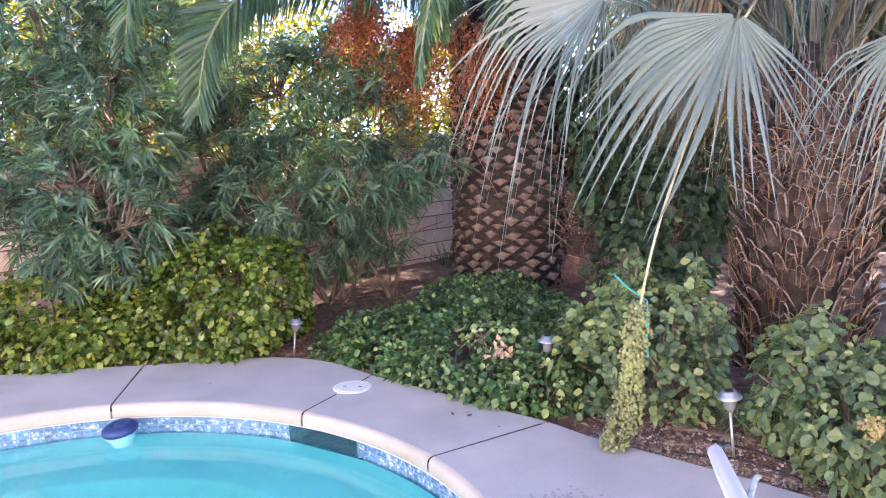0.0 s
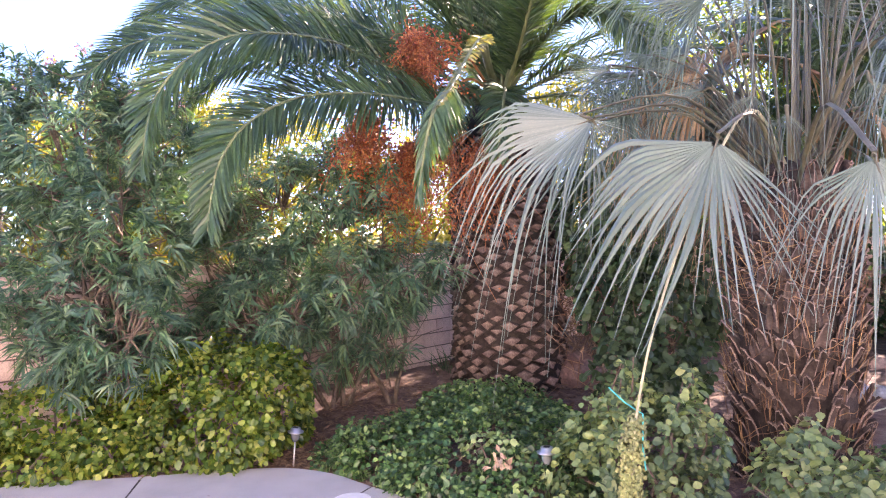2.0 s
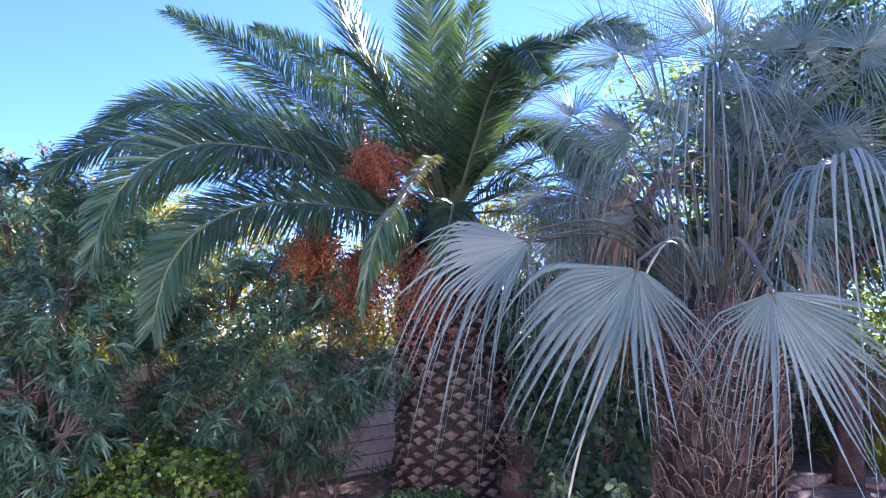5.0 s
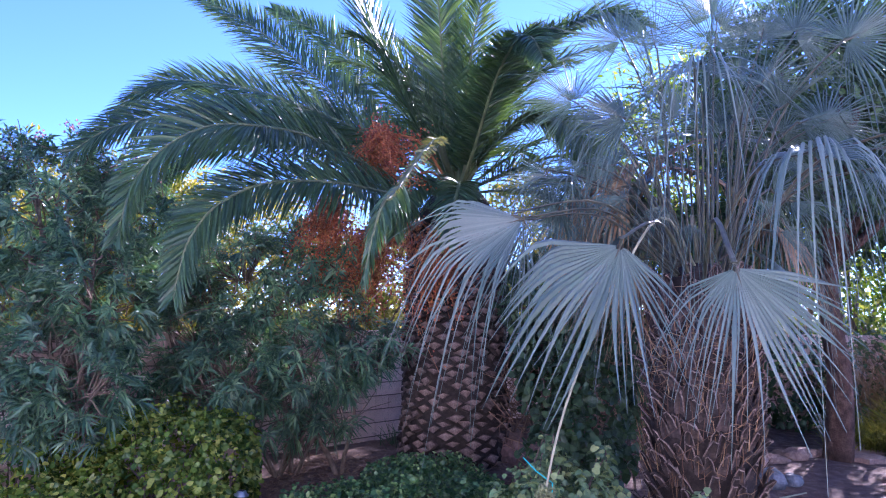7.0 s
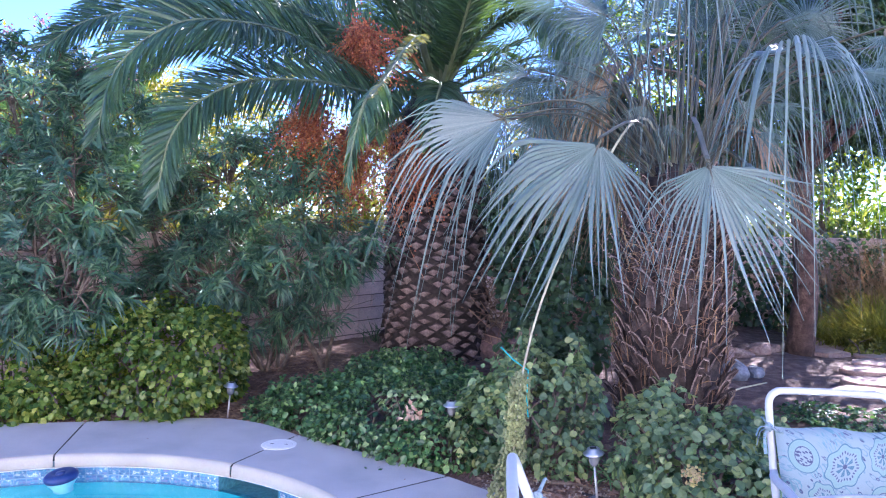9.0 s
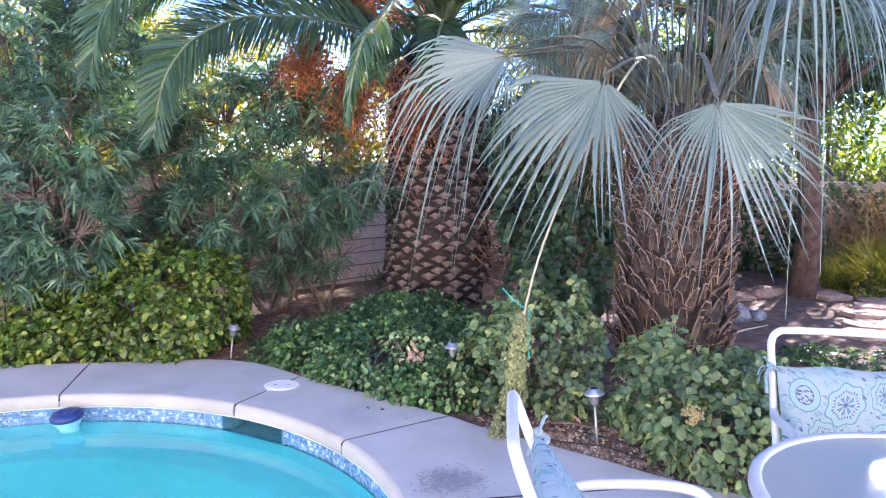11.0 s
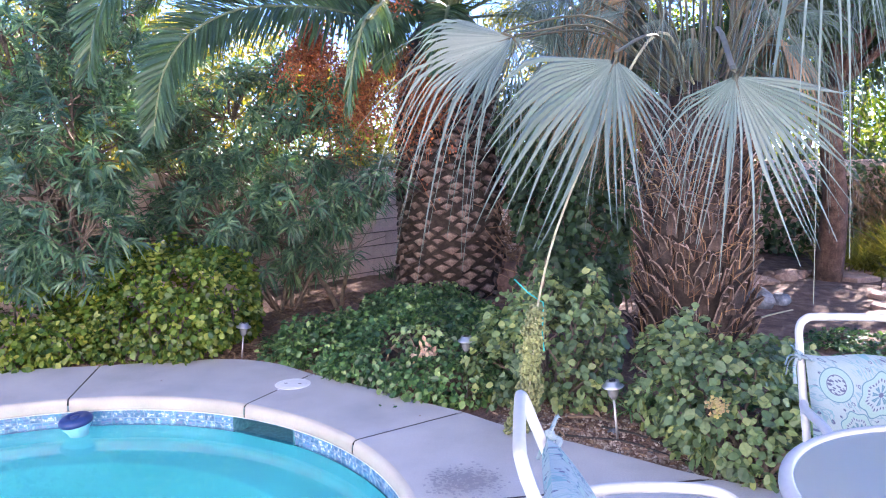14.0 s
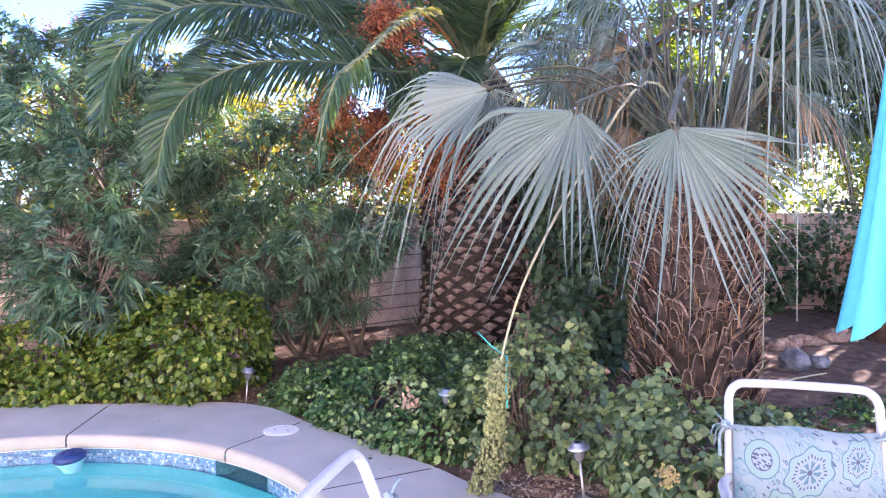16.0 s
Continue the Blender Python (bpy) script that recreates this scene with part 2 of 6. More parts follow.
GREENFRUIT = leafy("green palm fruit", [(0.165, 0.195, 0.085), (0.235, 0.265, 0.12), (0.32, 0.34, 0.17)], (1.0, 1.0, 0.6), 0.1, 0.45)
STALK = plain("yellow fruit stalk", (0.36, 0.345, 0.22), 0.55, scale=20, wear=0.25)
STRAW = leafy("dry straw", [(0.14, 0.08, 0.06), (0.26, 0.165, 0.12), (0.40, 0.28, 0.21)], (1.1, 1.0, 0.7), 0.15, 0.9)
PINK = leafy("pink petals", [(0.75, 0.35, 0.38), (0.8, 0.5, 0.5)], (1.1, 1.0, 1.0), 0.35)
WHITEPAINT = plain("white powder coat", (0.45, 0.465, 0.475), 0.42, wear=0.05)
PLASTIC = plain("white plastic", (0.78, 0.78, 0.76), 0.45, wear=0.05)
STEEL = plain("brushed steel", (0.55, 0.55, 0.54), 0.45, metal=1.0, wear=0.1)
SMOKE = plain("smoky lamp lens", (0.17, 0.175, 0.18), 0.2, wear=0.1)
BLACK = plain("black plastic", (0.02, 0.02, 0.022), 0.5)
NAVY = plain("navy float", (0.02, 0.045, 0.16), 0.4, wear=0.15)
AQUA = plain("aqua plastic", (0.25, 0.62, 0.68), 0.4)
TEALSTR = plain("teal string", (0.02, 0.35, 0.33), 0.6)
CANVAS = plain("turquoise canvas", (0.04, 0.34, 0.43), 0.8, wear=0.1, bump=0.3, scale=60)
HOSE = plain("black drip hose", (0.025, 0.022, 0.02), 0.7)


def water_material():
    m, t, out = nodes_of("pool water")
    p = t.nodes.new("ShaderNodeBsdfPrincipled")
    p.inputs["Base Color"].default_value = (0.80, 0.97, 0.98, 1)
    p.inputs["Roughness"].default_value, p.inputs["IOR"].default_value = 0.015, 1.33
    p.inputs["Transmission Weight"].default_value = 1.0
    n = noise_of(t, 2.2, 1, 0.4, distort=0.4)
    b = t.nodes.new("ShaderNodeBump")
    b.inputs["Strength"].default_value, b.inputs["Distance"].default_value = 0.05, 0.02
    t.links.new(n.outputs[0], b.inputs["Height"])
    t.links.new(b.outputs[0], p.inputs["Normal"])
    t.links.new(p.outputs[0], out.inputs[0])
    return m


def paisley_material(name, upright):
    """White cotton printed with dotted medallions, ringed flowers and small sprigs."""
    m, t, out = nodes_of(name)
    p = t.nodes.new("ShaderNodeBsdfPrincipled")
    co = t.nodes.new("ShaderNodeTexCoord")
    sp, flat = t.nodes.new("ShaderNodeSeparateXYZ"), t.nodes.new("ShaderNodeCombineXYZ")
    t.links.new(co.outputs["Object"], sp.inputs[0])
    around = t.nodes.new("ShaderNodeMath")
    t.links.new(sp.outputs[0], around.inputs[0])
    t.links.new(sp.outputs[1 if upright else 2], around.inputs[1])
    t.links.new(around.outputs[0], flat.inputs[0])
    t.links.new(sp.outputs[2 if upright else 1], flat.inputs[1])
    place = flat.outputs[0]

    def calc(op, a, b=0.0):
        n = t.nodes.new("ShaderNodeMath")
        n.operation = op
        for s, v in zip(n.inputs, (a, b)):
            if isinstance(v, bpy.types.NodeSocket):
                t.links.new(v, s)
            else:
                s.default_value = v
        return n.outputs[0]

    def tex(kind, scale, vec=None):
        n = t.nodes.new(kind)
        n.inputs["Scale"].default_value = scale
        t.links.new(vec or place, n.inputs["Vector"])
        return n

    def band(v, lo, hi, soft=0.05):
        """1 where v lies between lo and hi."""
        r = ramp_of(t, [(max(0, lo - soft), (0, 0, 0)), (lo, (1, 1, 1)), (hi, (1, 1, 1)), (min(1, hi + soft), (0, 0, 0))])
        t.links.new(v, r.inputs[0])
        return r.outputs[0]

    white, teal, sea, navy, lime = (0.215, 0.285, 0.31), (0.06, 0.14, 0.19), (0.11, 0.235, 0.27), (0.06, 0.075, 0.14), (0.19, 0.30, 0.29)
    warp = tex("ShaderNodeTexNoise", 9.0)
    bent = mix_of(t, "LINEAR_LIGHT", 0.035, place, warp.outputs[1])
    # ground of curls and sprigs
    v1 = tex("ShaderNodeTexVoronoi", 30.0, bent)
    c = mix_of(t, "MIX", band(v1.outputs["Distance"], 0.30, 0.36, 0.03), white, (0.14, 0.225, 0.265))
    v2 = tex("ShaderNodeTexVoronoi", 44.0, bent)
    pick = ramp_of(t, [(0.42, (0, 0, 0)), (0.44, (1, 1, 1))])
    t.links.new(v2.outputs["Color"], pick.inputs[0])
    c = mix_of(t, "MIX", mix_of(t, "MULTIPLY", 1.0, band(v2.outputs["Distance"], 0.20, 0.27), pick.outputs[0]), c, navy)
    wave = tex("ShaderNodeTexWave", 20.0, bent)
    wave.inputs["Distortion"].default_value, wave.inputs["Detail"].default_value = 14.0, 1.0
    area = tex("ShaderNodeTexNoise", 7.0)
    ar = ramp_of(t, [(0.47, (0, 0, 0)), (0.50, (1, 1, 1))])
    t.links.new(area.outputs[0], ar.inputs[0])
    c = mix_of(t, "MIX", mix_of(t, "MULTIPLY", 1.0, band(wave.outputs[1], 0.88, 1.0), ar.outputs[0]), c, sea)
    # large motifs: centre, radius, stretch, turn
    dots = tex("ShaderNodeTexVoronoi", 95.0)
    motifs = [(0.145, 0.715, 0.058, 1.0, 0, "dots"), (0.0, 0.69, 0.06, 1.5, 50, "ring"), (0.09, 0.57, 0.055, 1.2, -20, "ring"), (-0.13, 0.58, 0.055, 1.0, 0, "dots"), (-0.15, 0.73, 0.045, 1.5, 30, "ring"), (0.20, 0.50, 0.05, 1.0, 0, "ring"), (-0.02, 0.52, 0.045, 1.3, 15, "ring"), (0.08, 0.43, 0.05, 1.0, 0, "dots")]
    for u, v, rad, stretch, turn, kind in motifs:
        v = v if upright else v - 0.47
        dx, dy = calc("SUBTRACT", sp.outputs[0], u), calc("SUBTRACT", sp.outputs[2 if upright else 1], v)
        cs, sn = math.cos(radians(turn)) / rad, math.sin(radians(turn)) / rad
        a = calc("ADD", calc("MULTIPLY", dx, cs), calc("MULTIPLY", dy, sn))
        b = calc("DIVIDE", calc("SUBTRACT", calc("MULTIPLY", dy, cs), calc("MULTIPLY", dx, sn)), stretch)
        ang = calc("ARCTAN2", b, a)
        d = calc("SQRT", calc("ADD", calc("MULTIPLY", a, a), calc("MULTIPLY", b, b)))
        d = calc("MULTIPLY", d, calc("ADD", 1.0, calc("MULTIPLY", calc("SINE", calc("MULTIPLY", ang, 7.0)), 0.0 if kind == "dots" else 0.08)))
        body = band(d, 0.0, 0.97, 0.02)
        if kind == "dots":
            inner = mix_of(t, "MIX", band(d, 0.60, 0.90, 0.03), white, lime)
            inner = mix_of(t, "MIX", band(d, 0.925, 0.96, 0.02), inner, teal)
            inner = mix_of(t, "MIX", band(d, 0.53, 0.56, 0.02), inner, navy)
            spots = mix_of(t, "MULTIPLY", 1.0, band(dots.outputs["Distance"], 0.0, 0.40, 0.06), band(d, 0.0, 0.53, 0.03))
            inner = mix_of(t, "MIX", spots, inner, navy)
        else:
            inner = mix_of(t, "MIX", band(d, 0.93, 0.97, 0.02), white, teal)
            inner = mix_of(t, "MIX", band(d, 0.70, 0.90, 0.03), inner, lime)
            beads = mix_of(t, "MULTIPLY", 1.0, band(calc("ADD", calc("MULTIPLY", calc("SINE", calc("MULTIPLY", ang, 28.0)), 0.5), 0.5), 0.6, 1.0), band(d, 0.56, 0.66, 0.02))
            inner = mix_of(t, "MIX", beads, inner, navy)
            petals = mix_of(t, "MULTIPLY", 1.0, band(calc("ADD", calc("MULTIPLY", calc("SINE", calc("MULTIPLY", ang, 8.0)), 0.5), 0.5), 0.45, 1.0), band(d, 0.14, 0.42, 0.03))
            inner = mix_of(t, "MIX", petals, inner, teal)
            inner = mix_of(t, "MIX", band(d, 0.0, 0.10, 0.02), inner, navy)
        c = mix_of(t, "MIX", body, c, inner)
    weave = noise_of(t, 400.0, 2)
    wv = ramp_of(t, [(0.3, (0.9,) * 3), (0.7, (1.06,) * 3)])
    t.links.new(weave.outputs[0], wv.inputs[0])
    t.links.new(mix_of(t, "MULTIPLY", 1.0, c, wv.outputs[0]), p.inputs["Base Color"])
    p.inputs["Roughness"].default_value = 0.85
    folds = noise_of(t, 11.0, 3)
    bm = t.nodes.new("ShaderNodeBump")
    bm.inputs["Strength"].default_value, bm.inputs["Distance"].default_value = 0.25, 0.02
    t.links.new(folds.outputs[0], bm.inputs["Height"])
    t.links.new(bm.outputs[0], p.inputs["Normal"])
    t.links.new(p.outputs[0], out.inputs[0])
    return m


def glass_material():
    m, t, out = nodes_of("pebbled table glass")
    p = t.nodes.new("ShaderNodeBsdfPrincipled")
    p.inputs["Base Color"].default_value = (0.72, 0.78, 0.76, 1)
    p.inputs["Roughness"].default_value, p.inputs["Transmission Weight"].default_value = 0.32, 0.86
    n = noise_of(t, 60.0, 3)
    b = t.nodes.new("ShaderNodeBump")
    b.inputs["Strength"].default_value, b.inputs["Distance"].default_value = 0.16, 0.003
    t.links.new(n.outputs[0], b.inputs["Height"])
    t.links.new(b.outputs[0], p.inputs["Normal"])
    t.links.new(p.outputs[0], out.inputs[0])
    return m


WATER, GLASS = water_material(), glass_material()
PAISLEY, PAISLEY_SEAT = paisley_material("paisley cotton", True), paisley_material("paisley seat cotton", False)


# ---- geometry helpers ----
class Geo:
    """Vertices and faces gathered for one mesh."""

    def __init__(self):
        self.v, self.f, self.n = [], [], 0

    def add(self, verts, faces):
        verts = np.asarray(verts, float).reshape(-1, 3)
        for k in (3, 4):
            sel = [f for f in faces if len(f) == k]
            if sel:
                self.f.append(np.asarray(sel, int) + self.n)
        self.v.append(verts)
        self.n += len(verts)
        return self

    def spread(self, verts, faces):
        """verts: (count, k, 3), the same faces for each."""
        c, k, _ = verts.shape
        base = (np.arange(c) * k)[:, None, None] + self.n
        for size in (3, 4):
            sel = [f for f in faces if len(f) == size]
            if sel:
                self.f.append((np.asarray(sel, int)[None] + base).reshape(-1, size))
        self.v.append(verts.reshape(-1, 3))
        self.n += c * k
        return self

    def mesh(self, name, smooth=False):
        me = bpy.data.meshes.new(name)
        v = np.concatenate(self.v)
        loops = np.concatenate([f.reshape(-1) for f in self.f])
        sizes = np.concatenate([np.full(len(f), f.shape[1]) for f in self.f])
        me.vertices.add(len(v))
        me.vertices.foreach_set("co", v.astype(np.float32).reshape(-1))
        me.loops.add(len(loops))
        me.loops.foreach_set("vertex_index", loops.astype(np.int32))
        me.polygons.add(len(sizes))
        me.polygons.foreach_set("loop_start", (np.cumsum(sizes) - sizes).astype(np.int32))
        me.polygons.foreach_set("use_smooth", np.full(len(sizes), smooth))
        me.update(calc_edges=True)
        me.validate()
        return me


def thing(name, label="", category="", group="", kind="", at=(0, 0, 0)):
    ob = new(name)
    ob.location = at
    return tagged(ob, label, category, group, kind)


def part(name, geo, material, parent=None, label="", smooth=False, kind=""):
    me = geo.mesh(name, smooth) if isinstance(geo, Geo) else geo
    if material and not me.materials:
        me.materials.append(material)
    ob = new(name, me)
    ob.parent = parent
    if label:
        ob["label"] = label
    if kind:
        ob["kind"] = kind
    return ob


def unit(v):
    v = np.asarray(v, float)
    return v / np.maximum(np.linalg.norm(v, axis=-1, keepdims=True), 1e-9)


def spline(points, count):
    """A smooth line through the points."""
    p = np.asarray(points, float)
    p = np.vstack([2 * p[0] - p[1], p, 2 * p[-1] - p[-2]])
    out = []
    for u in np.linspace(0, len(p) - 3 - 1e-6, count):
        i, t = int(u), u - int(u)
        a, b, c, d = p[i:i + 4]
        out.append(0.5 * (2 * b + (c - a) * t + (2 * a - 5 * b + 4 * c - d) * t * t + (3 * b - a - 3 * c + d) * t ** 3))
    return np.array(out)


def tube(geo, path, radius, sides=8, cap=True, flat=1.0):
    """A tapered tube along the path. flat: height of the section over its width."""
    path = np.asarray(path, float)
    n = len(path)
    radius = np.full(n, radius) if np.isscalar(radius) else np.interp(np.linspace(0, 1, n), np.linspace(0, 1, len(radius)), radius)
    tan = unit(np.gradient(path, axis=0))
    ref = np.array([0, 0, 1.0]) if abs(tan[0][2]) < 0.9 else np.array([1.0, 0, 0])
    rows = []
    for i in range(n):
        x = unit(np.cross(tan[i], ref))
        y = np.cross(x, tan[i])
        ref = y
        a = np.linspace(0, 2 * np.pi, sides, endpoint=False)
        rows.append(path[i] + radius[i] * (np.cos(a)[:, None] * x + flat * np.sin(a)[:, None] * y))
    faces = [(i * sides + j, i * sides + (j + 1) % sides, (i + 1) * sides + (j + 1) % sides, (i + 1) * sides + j) for i in range(n - 1) for j in range(sides)]
    verts = np.vstack(rows)
    if cap:
        verts = np.vstack([verts, path[:1], path[-1:]])
        k = n * sides
        faces += [(k, (j + 1) % sides, j) for j in range(sides)] + [(k + 1, (n - 1) * sides + j, (n - 1) * sides + (j + 1) % sides) for j in range(sides)]
    return geo.add(verts, faces)


def lathe(geo, profile, centre=(0, 0, 0), sides=24):
    """A turned shape from (radius, height) pairs."""
    pr = np.asarray(profile, float)
    a = np.linspace(0, 2 * np.pi, sides, endpoint=False)
    v = np.stack([pr[:, 0, None] * np.cos(a), pr[:, 0, None] * np.sin(a), np.repeat(pr[:, 1, None], sides, 1)], -1) + np.asarray(centre)
    n = len(pr)
    f = [(i * sides + j, i * sides + (j + 1) % sides, (i + 1) * sides + (j + 1) % sides, (i + 1) * sides + j) for i in range(n - 1) for j in range(sides)]
    return geo.add(v.reshape(-1, 3), f)


def slab_box(geo, lo, hi, bevel=0.006):
    """A block with chamfered edges."""
    (x0, y0, z0), (x1, y1, z1), b = lo, hi, bevel
    v = []
    for z, i in ((z0, b), (z0 + b, 0), (z1 - b, 0), (z1, b)):
        v += [(x0 + i, y0 + i, z), (x1 - i, y0 + i, z), (x1 - i, y1 - i, z), (x0 + i, y1 - i, z)]
    f = [(3, 2, 1, 0), (12, 13, 14, 15)] + [(k * 4 + j, k * 4 + (j + 1) % 4, k * 4 + 4 + (j + 1) % 4, k * 4 + 4 + j) for k in range(3) for j in range(4)]
    return geo.add(v, f)


def lumps(geo, centre, size, seed=0, cuts=10, rough=0.25):
    """A rounded uneven stone."""
    r = random.Random(seed)
    off = Vector((r.random() * 50, r.random() * 50, r.random() * 50))
    v, f, m = [], [], cuts * 2
    for i in range(cuts + 1):
        for j in range(m):
            th, ph = math.pi * i / cuts, 2 * math.pi * j / m
            d = Vector((math.sin(th) * math.cos(ph), math.sin(th) * math.sin(ph), math.cos(th)))
            k = 1 + rough * noise.noise(d * 1.4 + off) + rough * 0.4 * noise.noise(d * 4 + off)
            v.append((centre[0] + d.x * k * size[0], centre[1] + d.y * k * size[1], centre[2] + d.z * k * size[2]))
    f = [(i * m + j, (i + 1) * m + j, (i + 1) * m + (j + 1) % m, i * m + (j + 1) % m) for i in range(cuts) for j in range(m)]
    return geo.add(v, f)


# leaf shapes: length along y, folded along the midrib
ROUND_LEAF = (np.array([(0, 0, 0), (-.3, .2, .05), (-.5, .52, .09), (-.33, .84, .05), (0, 1, 0), (.33, .84, .05), (.5, .52, .09), (.3, .2, .05), (0, .5, 0)]),
              [(8, i, i + 1) for i in range(7)][0:7] + [(8, 7, 0)])
LANCE = (np.array([(0, 0, 0), (-.5, .4, .12), (0, .42, 0), (.5, .4, .12), (0, 1, -.1)]), [(0, 2, 1), (0, 3, 2), (1, 2, 4), (2, 3, 4)])
BERRY_A = np.array([(0, 0, 1), (.9, 0, 0.1), (0, .9, .1), (-.9, 0, .1), (0, -.9, .1), (0, 0, -1.0)])
BERRY = (BERRY_A, [(0, 1, 2), (0, 2, 3), (0, 3, 4), (0, 4, 1), (5, 2, 1), (5, 3, 2), (5, 4, 3), (5, 1, 4)])


def leaves(geo, shape, where, along, normal, length, width, droop=0.0):
    """Scatters one leaf shape: points, length axes, normals, sizes."""
    along, normal = unit(along), np.asarray(normal, float)
    x = unit(np.cross(along, normal))
    nn = np.cross(x, along)
    v = shape[0]
    L, W = np.asarray(length)[:, None, None], np.asarray(width)[:, None, None]
    p = where[:, None, :] + W * v[None, :, 0, None] * x[:, None, :] + L * v[None, :, 1, None] * along[:, None, :] + W * v[None, :, 2, None] * nn[:, None, :]
    if droop:
        p[:, :, 2] -= droop * (L[:, :, 0] * v[None, :, 1] ** 2)
    return geo.spread(p, shape[1])


def field(p, scale, seed):
    """Cheap smooth noise of places, about -1 to 1."""
    r = np.random.default_rng(seed)
    out = np.zeros(len(p))
    for k in range(5):
        w = r.normal(size=3)
        w *= scale * (0.7 + 0.5 * k) / np.linalg.norm(w)
        out += np.sin(p @ w * 2 * np.pi + r.uniform(0, 6.3)) / (1 + 0.5 * k)
    return out / 2.2


def cloud(blobs, count, seed, shell=0.45, ragged=0.18, gaps=-0.6):
    """Places in and outward directions over a heap of ellipsoids (x, y, z, rx, ry, rz), thicker near the surface, with gaps."""
    r = np.random.default_rng(seed)
    b = np.asarray(blobs, float)
    area = (b[:, 3] * b[:, 4] + b[:, 4] * b[:, 5] + b[:, 3] * b[:, 5])
    pick = r.choice(len(b), size=count * 2, p=area / area.sum())
    d = unit(r.normal(size=(count * 2, 3)))
    rad = 1 - shell * r.random(count * 2) ** 1.6
    c, s = b[pick, :3], b[pick, 3:]
    p = c + d * s * rad[:, None]
    rag = 1 + ragged * field(p, 1.6, seed + 1)
    p = c + d * s * (rad * rag)[:, None]
    keep = np.ones(len(p), bool)
    for q in b:
        inside = (((p - q[:3]) / q[3:]) ** 2).sum(1) < 0.45
        keep &= ~inside
    keep &= field(p, 2.4, seed + 2) > gaps
    p, d = p[keep][:count], unit(d[keep] / s[keep])[:count]
    return p, d


# ---- pool, deck, ground ----
POOL_R = 1.94
PC = np.array([-1.60, 2.15])
EDGE = [(-9, 3.2), (-6, 3.75), (-4.4, 4.15), (-3.36, 4.52), (-3.02, 4.66), (-2.44, 4.80), (-1.88, 4.97), (-1.45, 5.05), (-1.06, 4.95), (-0.70, 4.70), (-0.34, 4.48), (-0.11, 4.34),
        (0.26, 4.10), (0.48, 3.97), (0.74, 3.76), (1.01, 3.60), (1.22, 3.47), (1.4, 3.36), (1.7, 3.16), (2.1, 2.98), (2.7, 2.80), (3.6, 2.6), (5.5, 2.3), (9, 2.0)]
edge_line = spline(EDGE, 160)[:, :2]


def pool_radius(a):
    """Distance from the pool's centre to the coping's inner edge, by angle in degrees."""
    a = (a + 180) % 360 - 180
    if 0 <= a:
        return POOL_R + 0.09 * max(0.0, math.cos(radians(a))) ** 3
    k = math.sin(radians(-a))
    return POOL_R + 0.09 * max(0.0, math.cos(radians(a))) ** 3 + 2.4 * k ** 6


def deck_radius(a):
    """Distance from the pool's centre to the deck's outer edge."""
    d = np.array([math.cos(radians(a)), math.sin(radians(a))])
    best = 30.0
    p, q = edge_line[:-1] - PC, edge_line[1:] - PC
    e = q - p
    den = d[0] * e[:, 1] - d[1] * e[:, 0]
    ok = np.abs(den) > 1e-9
    t = (p[:, 0] * e[:, 1] - p[:, 1] * e[:, 0])[ok] / den[ok]
    u = (p[:, 0] * d[1] - p[:, 1] * d[0])[ok] / den[ok]
    hit = t[(t > 0) & (u >= 0) & (u <= 1)]
    if len(hit):
        best = hit.min()
    for axis, lim in ((0, 7.5), (0, -7.0), (1, -4.0)):
        if d[axis] * lim > 1e-6 or (axis == 1 and d[1] < -1e-6):
            v = (lim - PC[axis]) / d[axis]
            if v > 0:
                best = min(best, v)
    return best


deck = thing("pool_deck", "pale lavender-grey concrete pool deck with rounded coping", "pool deck", kind="structure")
JOINTS = [-100, -62, -35, -14, 15.8, 41.0, 70.4, 107.3, 142, 172, 205, 235, 260]
for a0, a1 in zip(JOINTS[:-1], JOINTS[1:]):
    slab, cope = Geo(), Geo()
    cols = max(6, int((a1 - a0) / 2))
    gap = 0.17
    for geo, prof in ((cope, [(0.05, -0.085, 0), (0.004, -0.085, 0), (0.0, -0.078, 0), (0.0, -0.032, 0), (0.006, -0.014, 0), (0.018, -0.004, 0), (0.036, 0.0, 0)]),
                      (slab, [(0.036, 0.0, 0), (0.28, 0.0, 0), (0.0, 0.0, 0.5), (-0.012, 0.0, 1), (0.0, -0.012, 1), (0.0, -0.10, 1)])):
        rows = []
        for a in np.linspace(a0 + gap, a1 - gap, cols + 1):
            ri, ro = pool_radius(a), deck_radius(a)
            d = np.array([math.cos(radians(a)), math.sin(radians(a))])
            row = []
            for off, z, side in prof:
                r = ri + off if side == 0 else (ro + off if side == 1 else (ri + 0.28 + ro) / 2)
                row.append((*(PC + d * r), z))
            rows.append(row)
        n = len(prof)
        geo.add(np.array(rows).reshape(-1, 3), [(i * n + j, i * n + j + 1, (i + 1) * n + j + 1, (i + 1) * n + j) for i in range(cols) for j in range(n - 1)])
    part("slab", slab, CONCRETE, deck)
    part("coping", cope, COPING, deck, "cream rounded concrete coping", smooth=True)
# bed of grit under the joints
bed = Geo()
angles = np.linspace(0, 360, 121)
rows = []
for a in angles:
    d = np.array([math.cos(radians(a)), math.sin(radians(a))])
    rows.append([(*(PC + d * (pool_radius(a) + 0.02)), -0.022), (*(PC + d * (deck_radius(a) - 0.01)), -0.022)])
bed.add(np.array(rows).reshape(-1, 3), [(2 * i, 2 * i + 1, 2 * i + 3, 2 * i + 2) for i in range(120)])
part("joint_filler", bed, JOINT, deck, "dark dirt in the control joints")

